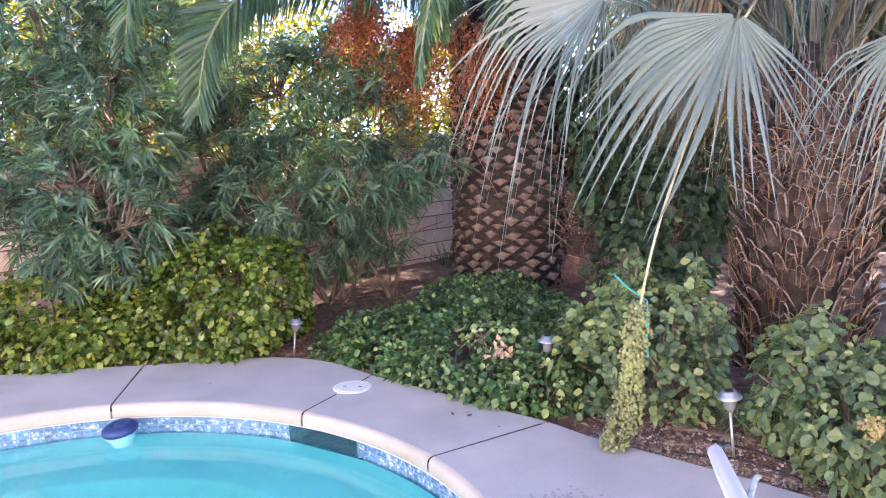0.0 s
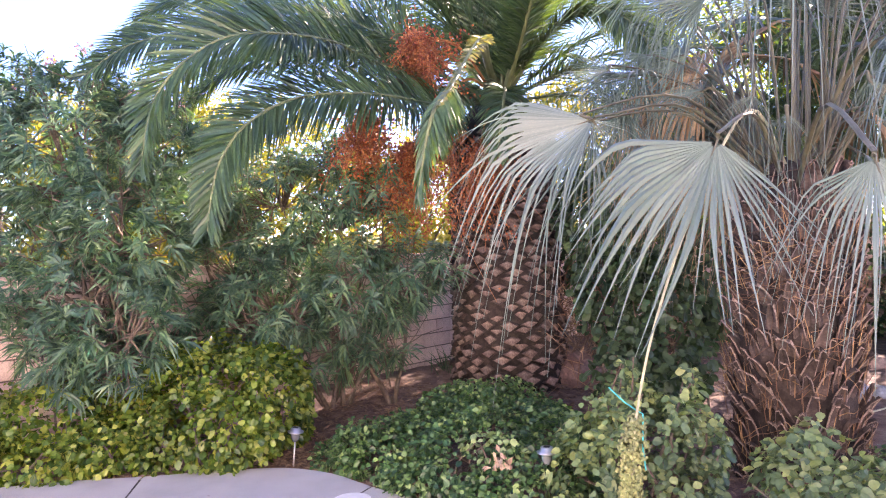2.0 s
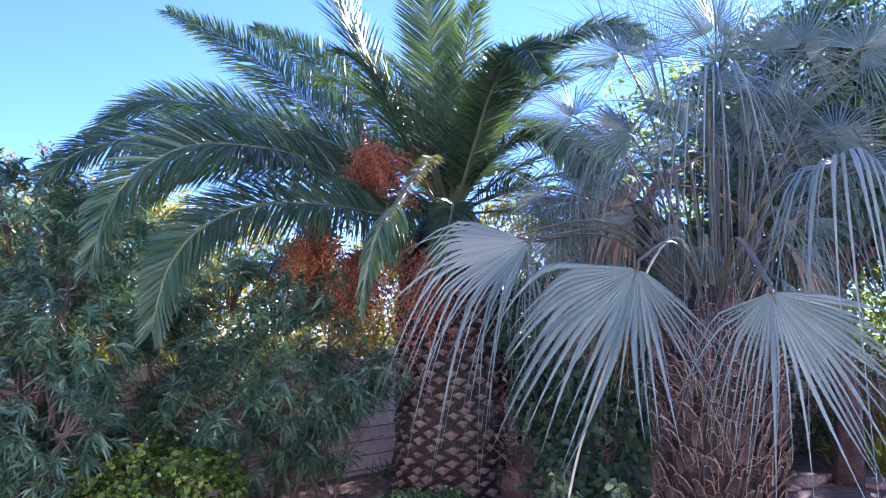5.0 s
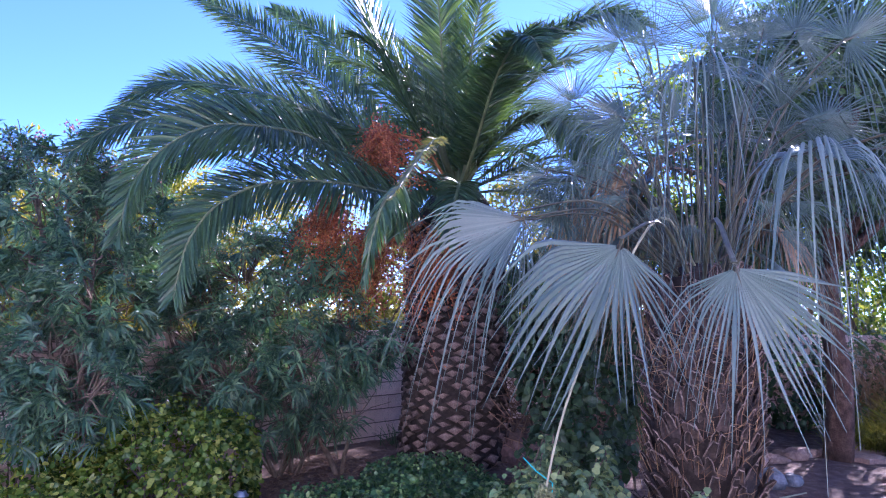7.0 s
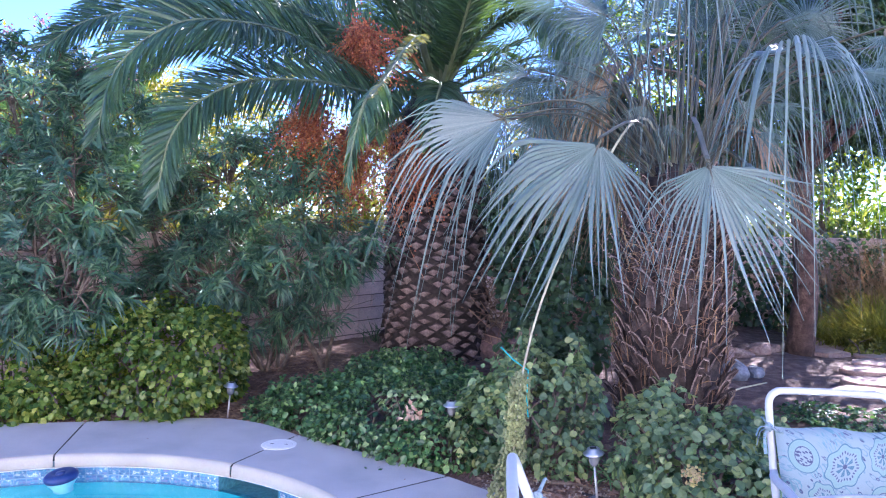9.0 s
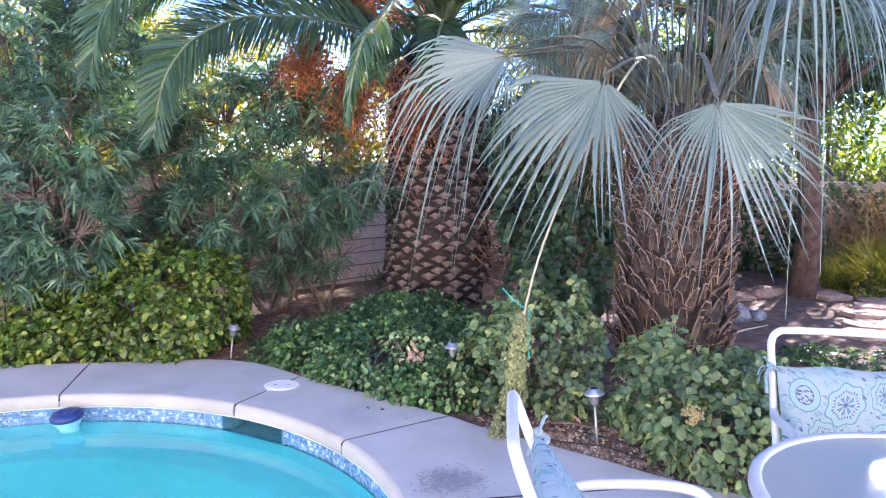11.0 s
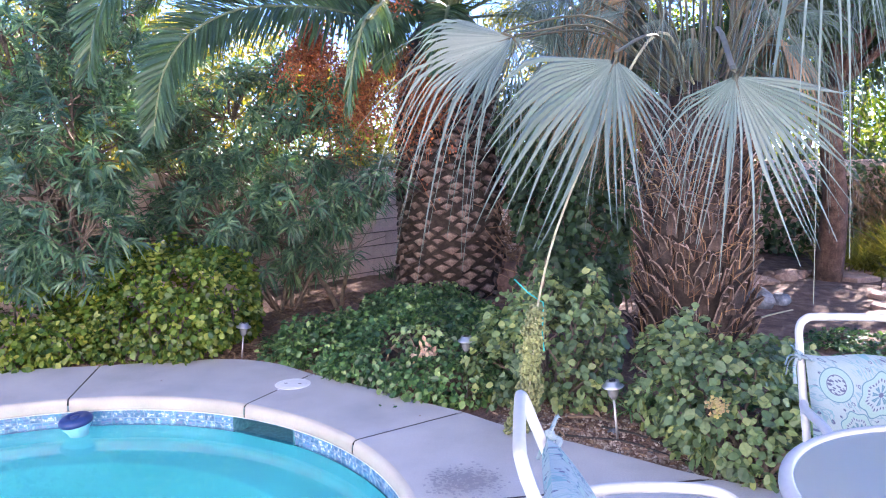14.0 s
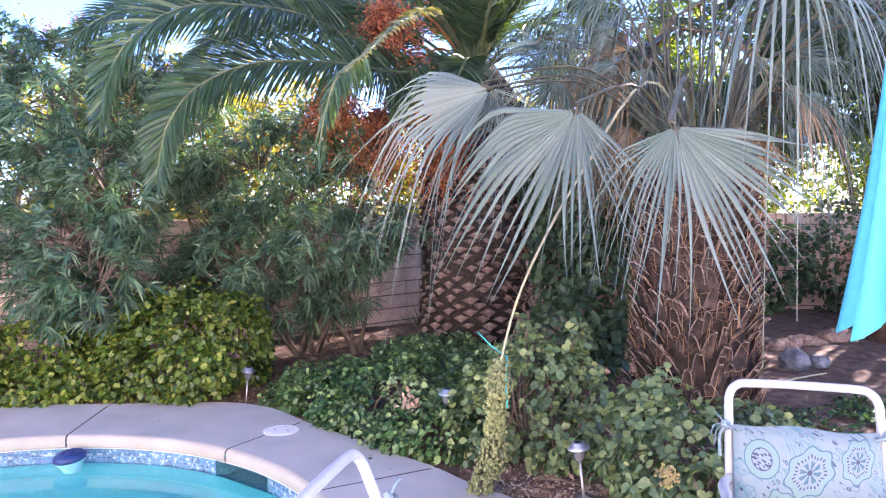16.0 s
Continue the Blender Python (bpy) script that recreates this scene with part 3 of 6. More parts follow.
pool = thing("swimming_pool", "turquoise plaster swimming pool with a blue mosaic waterline", "pool", kind="structure")
step = math.degrees(0.0735 / (POOL_R + 0.03))
SK0, SK1 = -18 + 36 * step, -18 + 43 * step
basin = Geo()
prof = [(0.004, -0.225), (0.004, -0.50), (0.02, -0.52), (0.30, -0.54), (0.32, -0.57), (0.36, -1.15), (0.6, -1.32), (1.2, -1.36), (1.84, -1.38)]
angles = np.linspace(-100, 260, 181)
rows = [[(*(PC + np.array([math.cos(radians(a)), math.sin(radians(a))]) * max(0.01, pool_radius(a) * (1 - o / 1.94) + (0.03 if o == 0.004 else 0))), z) for o, z in prof] for a in angles]
n = len(prof)
basin.add(np.array(rows).reshape(-1, 3), [(i * n + j, (i + 1) * n + j, (i + 1) * n + j + 1, i * n + j + 1) for i in range(180) for j in range(n - 1)])
part("basin", basin, PLASTER, pool, "aqua plaster shell with a bench ledge", smooth=True)
backing = Geo()
arc = [a for a in np.linspace(-100, 260, 361) if not SK0 < a < SK1]
rows = [[(*(PC + np.array([math.cos(radians(a)), math.sin(radians(a))]) * (pool_radius(a) + 0.034)), z) for z in (-0.235, -0.05)] for a in arc]
backing.add(np.array(rows).reshape(-1, 3), [(2 * i, 2 * i + 2, 2 * i + 3, 2 * i + 1) for i in range(len(arc) - 1) if abs(arc[i + 1] - arc[i]) < 3])
part("grout", backing, plain("blue grey grout", (0.16, 0.27, 0.37), 0.8), pool)
# waterline tiles, two rows
tile = Geo()
slab_box(tile, (-0.035, -0.008, 0.002), (0.035, 0.0, 0.069), 0.003)
tile = tile.mesh("tile")
tile.materials.append(TILE)
for row in range(2):
    for k in range(int(215 / step)):
        a = -18 + (k + 0.5) * step
        if SK0 < a < SK1:
            continue
        d = np.array([math.cos(radians(a)), math.sin(radians(a))])
        o = part("tile", tile, None, pool)
        o.matrix_world = pose(*(PC + d * (pool_radius(a) + 0.032)), -0.223 + 0.071 * row, 0, 0, a - 90 + 180)
bead = Geo()
arc = np.linspace(-100, 260, 361)
rows = [[(*(PC + np.array([math.cos(radians(a)), math.sin(radians(a))]) * (pool_radius(a) + o)), z) for o, z in ((0.03, -0.090), (0.006, -0.092), (0.002, -0.088), (0.004, -0.0855))] for a in arc]
bead.add(np.array(rows).reshape(-1, 3), [(4 * i + j, 4 * i + 4 + j, 4 * i + 5 + j, 4 * i + j + 1) for i in range(360) for j in range(3)])
part("grout_bead", bead, plain("white grout bead", (0.68, 0.69, 0.70), 0.7), pool, "thin white bead under the coping")
# skimmer mouth behind the waterline
mouth = Geo()
ring = []
for r, zb, zt in ((1.975, -0.225, -0.075), (2.3, -0.235, -0.075)):
    for a in (SK0, SK1):
        d = np.array([math.cos(radians(a)), math.sin(radians(a))])
        ring += [(*(PC + d * r), zb), (*(PC + d * r), zt)]
mouth.add(ring, [(4, 6, 7, 5), (0, 4, 5, 1), (2, 3, 7, 6), (0, 2, 6, 4), (1, 5, 7, 3)])
part("skimmer_mouth", mouth, TILE_DARK, pool, "dark rectangular skimmer opening")
water = Geo()
a = np.linspace(-100, 260, 181)
rr = np.array([pool_radius(x) + 0.028 for x in a])
ringv = np.stack([PC[0] + rr * np.cos(np.radians(a)), PC[1] + rr * np.sin(np.radians(a)), np.full(len(a), -0.19)], 1)
water.add(np.vstack([ringv, [(PC[0], PC[1], -0.19)]]), [(i, i + 1, 181) for i in range(180)])
water_ob = part("water", water, WATER, None)
tagged(water_ob, "clear turquoise pool water, almost still", "water", kind="structure")
water_ob.visible_shadow = False

# ground: one sheet from the beds to the horizon, open over the pool


def axis(lo, hi, step, far):
    mid = list(np.arange(lo, hi + 1e-6, step))
    out, v, s = [], hi, step
    while v < far:
        s *= 1.35
        v += s
        out.append(v)
    low, v, s = [], lo, step
    while v > -far:
        s *= 1.35
        v -= s
        low.append(v)
    return np.array(low[::-1] + mid + out)


WALL_AT, WALL_DIR = np.array([-1.11, 8.70]), np.array([0.602, 0.799])
WALL_N = np.array([-WALL_DIR[1], WALL_DIR[0]])


def ground_height(x, y):
    """Bed height: a lip below the deck's edge, a gentle rise behind it, a bank beyond the wall."""
    p = np.stack([np.ravel(x), np.ravel(y)], 1)
    d = np.full(len(p), 99.0)
    for q in edge_line[::2]:
        d = np.minimum(d, np.hypot(p[:, 0] - q[0], p[:, 1] - q[1]))
    edge_y = np.interp(p[:, 0], edge_line[:, 0], edge_line[:, 1])
    inside = p[:, 1] < edge_y
    q3 = np.column_stack([p, np.zeros(len(p))])
    wob = 0.025 * field(q3, 0.9, 3) + 0.012 * field(q3, 3.0, 5)
    z = -0.03 + 0.12 * np.clip(d / 1.4, 0, 1) + wob * np.clip(d / 0.3, 0, 1)
    beyond = np.maximum((p - WALL_AT) @ WALL_N, p[:, 1] - 11.3)
    z = z + np.clip((beyond - 0.8) * 0.045, 0, 1.6)
    z = np.where(inside, -0.09, z)
    return z.reshape(np.shape(x))


gx, gy = axis(-6.5, 7.5, 0.12, 700), axis(-2.5, 12.5, 0.12, 700)
X, Y = np.meshgrid(gx, gy)
Z = ground_height(X, Y)
nx = len(gx)
cx, cy = (gx[:-1] + gx[1:]) / 2, (gy[:-1] + gy[1:]) / 2
CX, CY = np.meshgrid(cx, cy)
ang = np.degrees(np.arctan2(CY - PC[1], CX - PC[0]))
pr = np.vectorize(pool_radius)(ang)
solid = np.hypot(CX - PC[0], CY - PC[1]) > pr + 0.22
skim = (ang > 60) & (ang < 85) & (np.hypot(CX - PC[0], CY - PC[1]) < 2.6)
I, J = np.nonzero(solid & ~skim)
quad = np.stack([I * nx + J, I * nx + J + 1, (I + 1) * nx + J + 1, (I + 1) * nx + J], 1)
gg = Geo()
gg.v.append(np.stack([X, Y, Z], -1).reshape(-1, 3))
gg.f.append(quad)
gg.n = X.size
ground = part("ground", gg, MULCH, None, smooth=True)
tagged(ground, "brown mulch and dry soil of the planting beds", "ground", kind="structure")


def bed_z(x, y):
    return float(ground_height(np.array([x]), np.array([y]))[0])


# ---- block wall ----
COURSE, BLOCK_L, THICK = 0.165, 0.44, 0.19


def wall_run(name, start, direction, s0, s1, courses, label, loose=True):
    """A running-bond block wall; its blocks are pieces on a recessed core."""
    w = tagged(new(name), label, "wall", kind="structure")
    ang = math.atan2(direction[1], direction[0])
    w.matrix_world = pose(start[0], start[1], -0.03, 0, 0, math.degrees(ang))
    core = Geo()
    slab_box(core, (s0, -THICK / 2 + 0.012, -0.1), (s1, THICK / 2 - 0.012, courses * COURSE - 0.012), 0.002)
    part("mortar_core", core, MORTAR, w)
    whole, half = Geo(), Geo()
    slab_box(whole, (0.006, -THICK / 2, 0.0065), (BLOCK_L - 0.006, THICK / 2, COURSE - 0.0065), 0.005)
    slab_box(half, (0.006, -THICK / 2, 0.0065), (BLOCK_L / 2 - 0.006, THICK / 2, COURSE - 0.0065), 0.005)
    whole, half = whole.mesh("block"), half.mesh("block_half")
    whole.materials.append(BLOCK), half.materials.append(BLOCK)
    for c in range(courses):
        s = s0
        first = c % 2
        while s < s1 - 0.02:
            me, step = (half, BLOCK_L / 2) if first else (whole, BLOCK_L)
            if s + step > s1 + 0.02:
                me, step = half, BLOCK_L / 2
            b = part("block", me, None, w)
            b.location = (s + random.uniform(-.001, .001), random.uniform(-.0025, .0025), c * COURSE)
            s += step
            first = False
    return w


wall_run("wall_1", WALL_AT, WALL_DIR, -7.04, -0.012, 9, "pinkish tan concrete block garden wall behind the shrubs")
wall_run("wall_2", WALL_AT, WALL_DIR, 0.0, 3.08, 9, "pinkish tan concrete block garden wall beside the date palm")
corner = WALL_AT + WALL_DIR * 3.1
wall_run("wall_3", corner + np.array([0.1, 0.0]), np.array([1.0, -0.04]), 0.0, 9.24, 9, "shaded tan block wall along the back of the yard")


# ---- shrubs ----
def branches(geo, base, tips, r0, seed, sides=6):
    r = random.Random(seed)
    for tip in tips:
        b, t = np.array(base, float), np.array(tip, float)
        mid = (b + t) / 2 + np.array([r.uniform(-.12, .12), r.uniform(-.12, .12), 0.12 * np.linalg.norm(t - b)])
        tube(geo, spline([b, mid, t], 7), [r0, r0 * 0.35], sides)


def round_shrub(name, label, blobs, count, size, material, seed, base=None, twigs=14, tilt=0.55, shell=0.45, category="shrub", group=""):
    """A shrub of oval leaves over woody twigs."""
    r = np.random.default_rng(seed)
    ob = thing(name, label, category, group)
    p, d = cloud(blobs, count, seed, shell, 0.24, -0.42)
    n = len(p)
    nrm = unit(d + r.normal(size=(n, 3)) * tilt + np.array([0, 0, 0.45]))
    along = unit(np.cross(nrm, r.normal(size=(n, 3))) + 0.5 * d)
    L = size * r.uniform(0.55, 1.3, n)
    g = Geo()
    leaves(g, ROUND_LEAF, p, along, nrm, L, L * r.uniform(0.72, 0.98, n), droop=0.25)
    part("foliage", g, material, ob, kind="stuff")
    tw = Geo()
    b = np.asarray(blobs)
    if base is None:
        base = [(q[0], q[1]) for q in b]
    for i in range(twigs):
        q = b[i % len(b)]
        bx, by = base[i % len(base)]
        bx, by = bx + r.normal() * 0.06, by + r.normal() * 0.06
        tip = q[:3] + unit(r.normal(size=3) + np.array([0, 0, 0.6])) * q[3:] * 0.85
        branches(tw, (bx, by, bed_z(bx, by) - 0.03), [tip], 0.012, seed + i, 5)
    part("branchwork", tw, WOOD, ob, kind="stuff")
    return ob


def oleander(name, label, base, blobs, shoots, seed, flowers=0, leaf=0.155, gap=-0.25, rise=0.15, stems=2):
    """A multi-stemmed oleander: whorls of narrow leaves on leafy shoots."""
    r = np.random.default_rng(seed)
    ob = thing(name, label, "shrub", "oleanders")
    p, d = cloud(blobs, shoots, seed, 0.6, 0.34, gap)
    n = len(p)
    up = unit(d * 0.8 + r.normal(size=(n, 3)) * 0.35 + np.array([0, 0, 0.55]))
    g = Geo()
    per = 18
    k = np.tile(np.arange(per), n)
    i = np.repeat(np.arange(n), per)
    side = unit(np.cross(up[i], r.normal(size=(n * per, 3))))
    along = unit(side * 1.0 + up[i] * (rise + 0.75 * (k / per))[:, None] + r.normal(size=(n * per, 3)) * 0.12)
    where = p[i] + up[i] * ((k / per) * 0.11 - 0.07)[:, None]
    L = leaf * r.uniform(0.6, 1.15, n * per)
    leaves(g, LANCE, where, along, up[i] + 0.2 * r.normal(size=(n * per, 3)), L, L * 0.158, droop=0.42)
    part("foliage", g, OLE, ob, kind="stuff")
    st = Geo()
    b = np.asarray(blobs)
    for j in range(int(len(b) * stems)):
        q = b[j % len(b)]
        bx, by = base[0] + r.normal() * 0.12, base[1] + r.normal() * 0.12
        tip = q[:3] + unit(r.normal(size=3) + np.array([0, 0, 0.7])) * q[3:] * 0.7
        branches(st, (bx, by, bed_z(bx, by) - 0.05), [tip], r.uniform(0.016, 0.03), seed + j)
    pick = r.choice(n, min(n, 260), replace=False)
    for j in pick:
        tube(st, [p[j] + up[j] * 0.03, p[j] - up[j] * 0.10 + r.normal(size=3) * 0.02, p[j] - d[j] * 0.35 - np.array([0, 0, 0.12])], [0.003, 0.008], 4, cap=False)
    for j in range(140):
        q = b[j % len(b)]
        o = q[:3] + r.normal(size=3) * q[3:] * 0.4
        e = o + unit(r.normal(size=3) + np.array([0, 0, 0.5])) * r.uniform(0.2, 0.5)
        tube(st, [o, (o + e) / 2 + r.normal(size=3) * 0.03, e], [0.006, 0.0025], 4, cap=False)
    part("branchwork", st, WOOD, ob, "thin grey-brown stems", kind="stuff")
    if flowers:
        top = np.argsort(-p[:, 2] + r.normal(size=n) * 0.5)[:flowers]
        fl = Geo()
        i = np.repeat(top, 30)
        w = p[i] + up[i] * 0.1 + r.normal(size=(len(i), 3)) * 0.035
        leaves(fl, ROUND_LEAF, w, r.normal(size=(len(i), 3)), r.normal(size=(len(i), 3)), np.full(len(i), 0.028), np.full(len(i), 0.022))
        part("blossom_cluster", fl, PINK, ob, "small pale pink blossoms", kind="stuff")
    return ob


round_shrub("hedge_shrub", "clipped hedge shrub with glossy round yellow-green leaves", [(-2.25, 5.45, 0.42, 0.62, 0.55, 0.50), (-1.82, 5.5, 0.42, 0.45, 0.48, 0.46), (-2.05, 5.05, 0.25, 0.6, 0.28, 0.34), (-1.62, 5.55, 0.36, 0.22, 0.3, 0.38), (-2.5, 5.2, 0.22, 0.35, 0.32, 0.3), (-2.2, 4.97, 0.10, 0.5, 0.2, 0.15), (-1.82, 5.12, 0.12, 0.3, 0.2, 0.16)],
            13500, 0.051, HEDGE, 11, twigs=26, shell=0.6, tilt=0.85)
round_shrub("hedge_shrub", "low hedge shrub with yellow-green leaves beside the deck", [(-3.35, 5.1, 0.3, 0.55, 0.42, 0.38), (-3.9, 4.95, 0.3, 0.5, 0.45, 0.42), (-2.85, 4.92, 0.16, 0.34, 0.28, 0.2), (-3.3, 4.72, 0.12, 0.45, 0.2, 0.2)],
            7500, 0.053, HEDGE, 12, twigs=16, shell=0.6, tilt=0.85)
oleander("oleander", "tall oleander with narrow grey-green leaves and bare lower stems", (-3.0, 5.6), [(-3.4, 5.6, 2.35, 0.7, 0.6, 0.95), (-2.8, 5.35, 1.75, 0.55, 0.45, 0.55), (-3.6, 5.5, 1.6, 0.7, 0.5, 0.7), (-2.65, 4.95, 1.08, 0.45, 0.3, 0.36), (-3.2, 5.0, 0.95, 0.45, 0.3, 0.4), (-3.0, 5.0, 1.2, 0.5, 0.3, 0.4), (-2.75, 5.05, 0.8, 0.35, 0.25, 0.25), (-4.1, 5.7, 2.6, 0.8, 0.6, 0.75), (-3.2, 5.3, 1.4, 0.5, 0.4, 0.5), (-3.6, 5.75, 2.75, 0.6, 0.5, 0.55), (-2.95, 5.7, 2.35, 0.45, 0.45, 0.5)],
         1850, 21, flowers=3, rise=0.5)
oleander("oleander", "oleander shrub with drooping dark leaves in front of the wall", (-1.55, 6.6), [(-1.85, 6.2, 1.10, 0.5, 0.42, 0.40), (-1.3, 6.4, 1.22, 0.48, 0.36, 0.42), (-0.85, 6.55, 1.25, 0.38, 0.3, 0.26), (-0.52, 6.6, 1.40, 0.24, 0.2, 0.18), (-1.22, 6.65, 0.54, 0.34, 0.24, 0.15), (-2.3, 6.3, 1.35, 0.45, 0.4, 0.5), (-2.1, 6.0, 1.0, 0.4, 0.3, 0.32), (-1.5, 6.45, 0.86, 0.22, 0.2, 0.2), (-0.95, 6.5, 0.98, 0.22, 0.2, 0.14), (-2.75, 6.15, 0.95, 0.4, 0.28, 0.42), (-1.75, 6.3, 0.66, 0.34, 0.25, 0.24), (-1.4, 6.55, 0.62, 0.26, 0.2, 0.2), (-0.98, 6.5, 0.62, 0.24, 0.16, 0.1)],
         840, 22, stems=0.6)
oleander("oleander", "open oleander reaching above the wall with pink blossoms", (-2.4, 6.4), [(-1.55, 6.7, 1.85, 0.55, 0.45, 0.5), (-2.7, 6.4, 2.35, 0.5, 0.5, 0.6), (-2.0, 6.6, 2.1, 0.5, 0.5, 0.45), (-3.2, 6.3, 2.75, 0.45, 0.4, 0.45), (-1.5, 6.9, 2.35, 0.4, 0.4, 0.4), (-2.2, 6.5, 1.7, 0.5, 0.4, 0.45), (-1.05, 6.65, 1.7, 0.35, 0.3, 0.36), (-0.95, 6.7, 2.1, 0.3, 0.3, 0.3)], 830, 23, flowers=5, gap=-0.15, stems=0.7)

stem = Geo()
for pts, rad in (([(-1.02, 6.75), (-1.10, 6.68), (-1.28, 6.6), (-1.40, 6.55)], .032), ([(-1.0, 6.78), (-0.96, 6.72), (-0.85, 6.6), (-0.8, 6.5)], .024)):
    tube(stem, spline([(x, y, h) for (x, y), h in zip(pts, (bed_z(*pts[0]) - .05, .25, .6, 1.0))], 12), [rad, rad * .6], 8)
tagged(part("shrub_trunk", stem, WOOD, None, smooth=True), "bare leaning oleander trunk in front of the wall", "trunk")

cover = round_shrub("ground_cover", "low dense mat of dark green trailing ground cover", [(-0.45, 5.25, 0.1, 0.55, 0.6, 0.26), (0.05, 4.95, 0.12, 0.6, 0.65, 0.30), (0.25, 5.6, 0.1, 0.55, 0.6, 0.28), (-0.15, 5.9, 0.1, 0.6, 0.5, 0.22), (0.45, 4.6, 0.12, 0.45, 0.5, 0.28), (-0.85, 5.25, 0.04, 0.4, 0.38, 0.16), (-0.2, 4.72, 0.06, 0.4, 0.3, 0.2), (0.2, 4.36, 0.08, 0.36, 0.24, 0.17), (0.48, 4.24, 0.08, 0.3, 0.22, 0.18), (-0.55, 4.92, 0.05, 0.36, 0.25, 0.15), (-0.1, 6.25, 0.16, 0.5, 0.4, 0.26), (0.55, 5.2, 0.1, 0.4, 0.5, 0.25)],
                    23000, 0.042, COVER, 31, twigs=30, tilt=0.85, shell=0.35, category="ground cover")
cover["kind"] = "stuff"
round_shrub("leafy_shrub", "upright shrub with grey-green oval leaves beside the fruit bunch", [(0.95, 4.25, 0.34, 0.36, 0.34, 0.40), (1.15, 4.2, 0.5, 0.26, 0.28, 0.34), (0.75, 4.2, 0.25, 0.26, 0.3, 0.28), (1.2, 4.05, 0.2, 0.24, 0.24, 0.22), (0.95, 4.4, 0.62, 0.22, 0.22, 0.18), (1.3, 4.2, 0.42, 0.2, 0.2, 0.24), (0.97, 4.35, 0.88, 0.05, 0.05, 0.06), (1.3, 4.33, 0.80, 0.05, 0.05, 0.07)],
            4300, 0.050, BROAD, 41, twigs=30, base=[(1.0, 4.3), (1.1, 4.2)], shell=0.6)
rose = round_shrub("leafy_shrub", "rounded shrub with grey-green leaves in front of the fan palm", [(1.72, 3.62, 0.36, 0.3, 0.26, 0.38), (1.9, 3.35, 0.3, 0.35, 0.3, 0.36), (2.1, 3.5, 0.30, 0.36, 0.3, 0.32), (2.0, 3.15, 0.2, 0.35, 0.2, 0.28), (2.45, 3.4, 0.2, 0.3, 0.3, 0.22)],
            5200, 0.050, BROAD, 42, twigs=30, shell=0.6)
q = np.random.default_rng(46)
g = Geo()
leaves(g, BERRY, np.array([1.75, 3.0, 0.40]) + unit(q.normal(size=(70, 3))) * q.uniform(.02, .055, (70, 1)), q.normal(size=(70, 3)), q.normal(size=(70, 3)), q.uniform(.008, .013, 70), q.uniform(.008, .013, 70))
part("seed_head", g, leafy("tan seed heads", [(.45, .36, .14), (.55, .40, .22), (.50, .47, .16)], (1, 1, .6), .15, .7), rose, "round cluster of tan and yellow seed heads", kind="stuff")
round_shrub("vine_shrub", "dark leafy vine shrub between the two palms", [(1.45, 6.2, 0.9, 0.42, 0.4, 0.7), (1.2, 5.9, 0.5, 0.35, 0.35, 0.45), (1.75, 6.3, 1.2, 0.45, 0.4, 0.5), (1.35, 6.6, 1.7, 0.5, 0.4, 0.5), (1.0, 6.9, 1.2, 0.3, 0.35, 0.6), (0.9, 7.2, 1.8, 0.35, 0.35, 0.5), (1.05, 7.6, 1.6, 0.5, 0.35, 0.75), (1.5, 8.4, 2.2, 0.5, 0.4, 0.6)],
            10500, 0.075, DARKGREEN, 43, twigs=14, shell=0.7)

# assumed house behind the walk, out of view: plain light stucco, added as fill bounce
house = thing("house", "unseen light stucco house wall added to bounce sunlight onto the patio", "house", kind="structure")
g = Geo()
slab_box(g, (-14, -4.35, -0.1), (14, -4.05, 5.4), 0.02)
part("wall", g, surface("light stucco", (0.76, 0.72, 0.66), (0.82, 0.78, 0.72), (0.86, 0.82, 0.77), 3, 0.9, 90, 0.3), house)
g = Geo()
slab_box(g, (-14.4, -10, 5.4), (14.4, -3.6, 5.55), 0.02)
part("roof", g, ROCK, house)


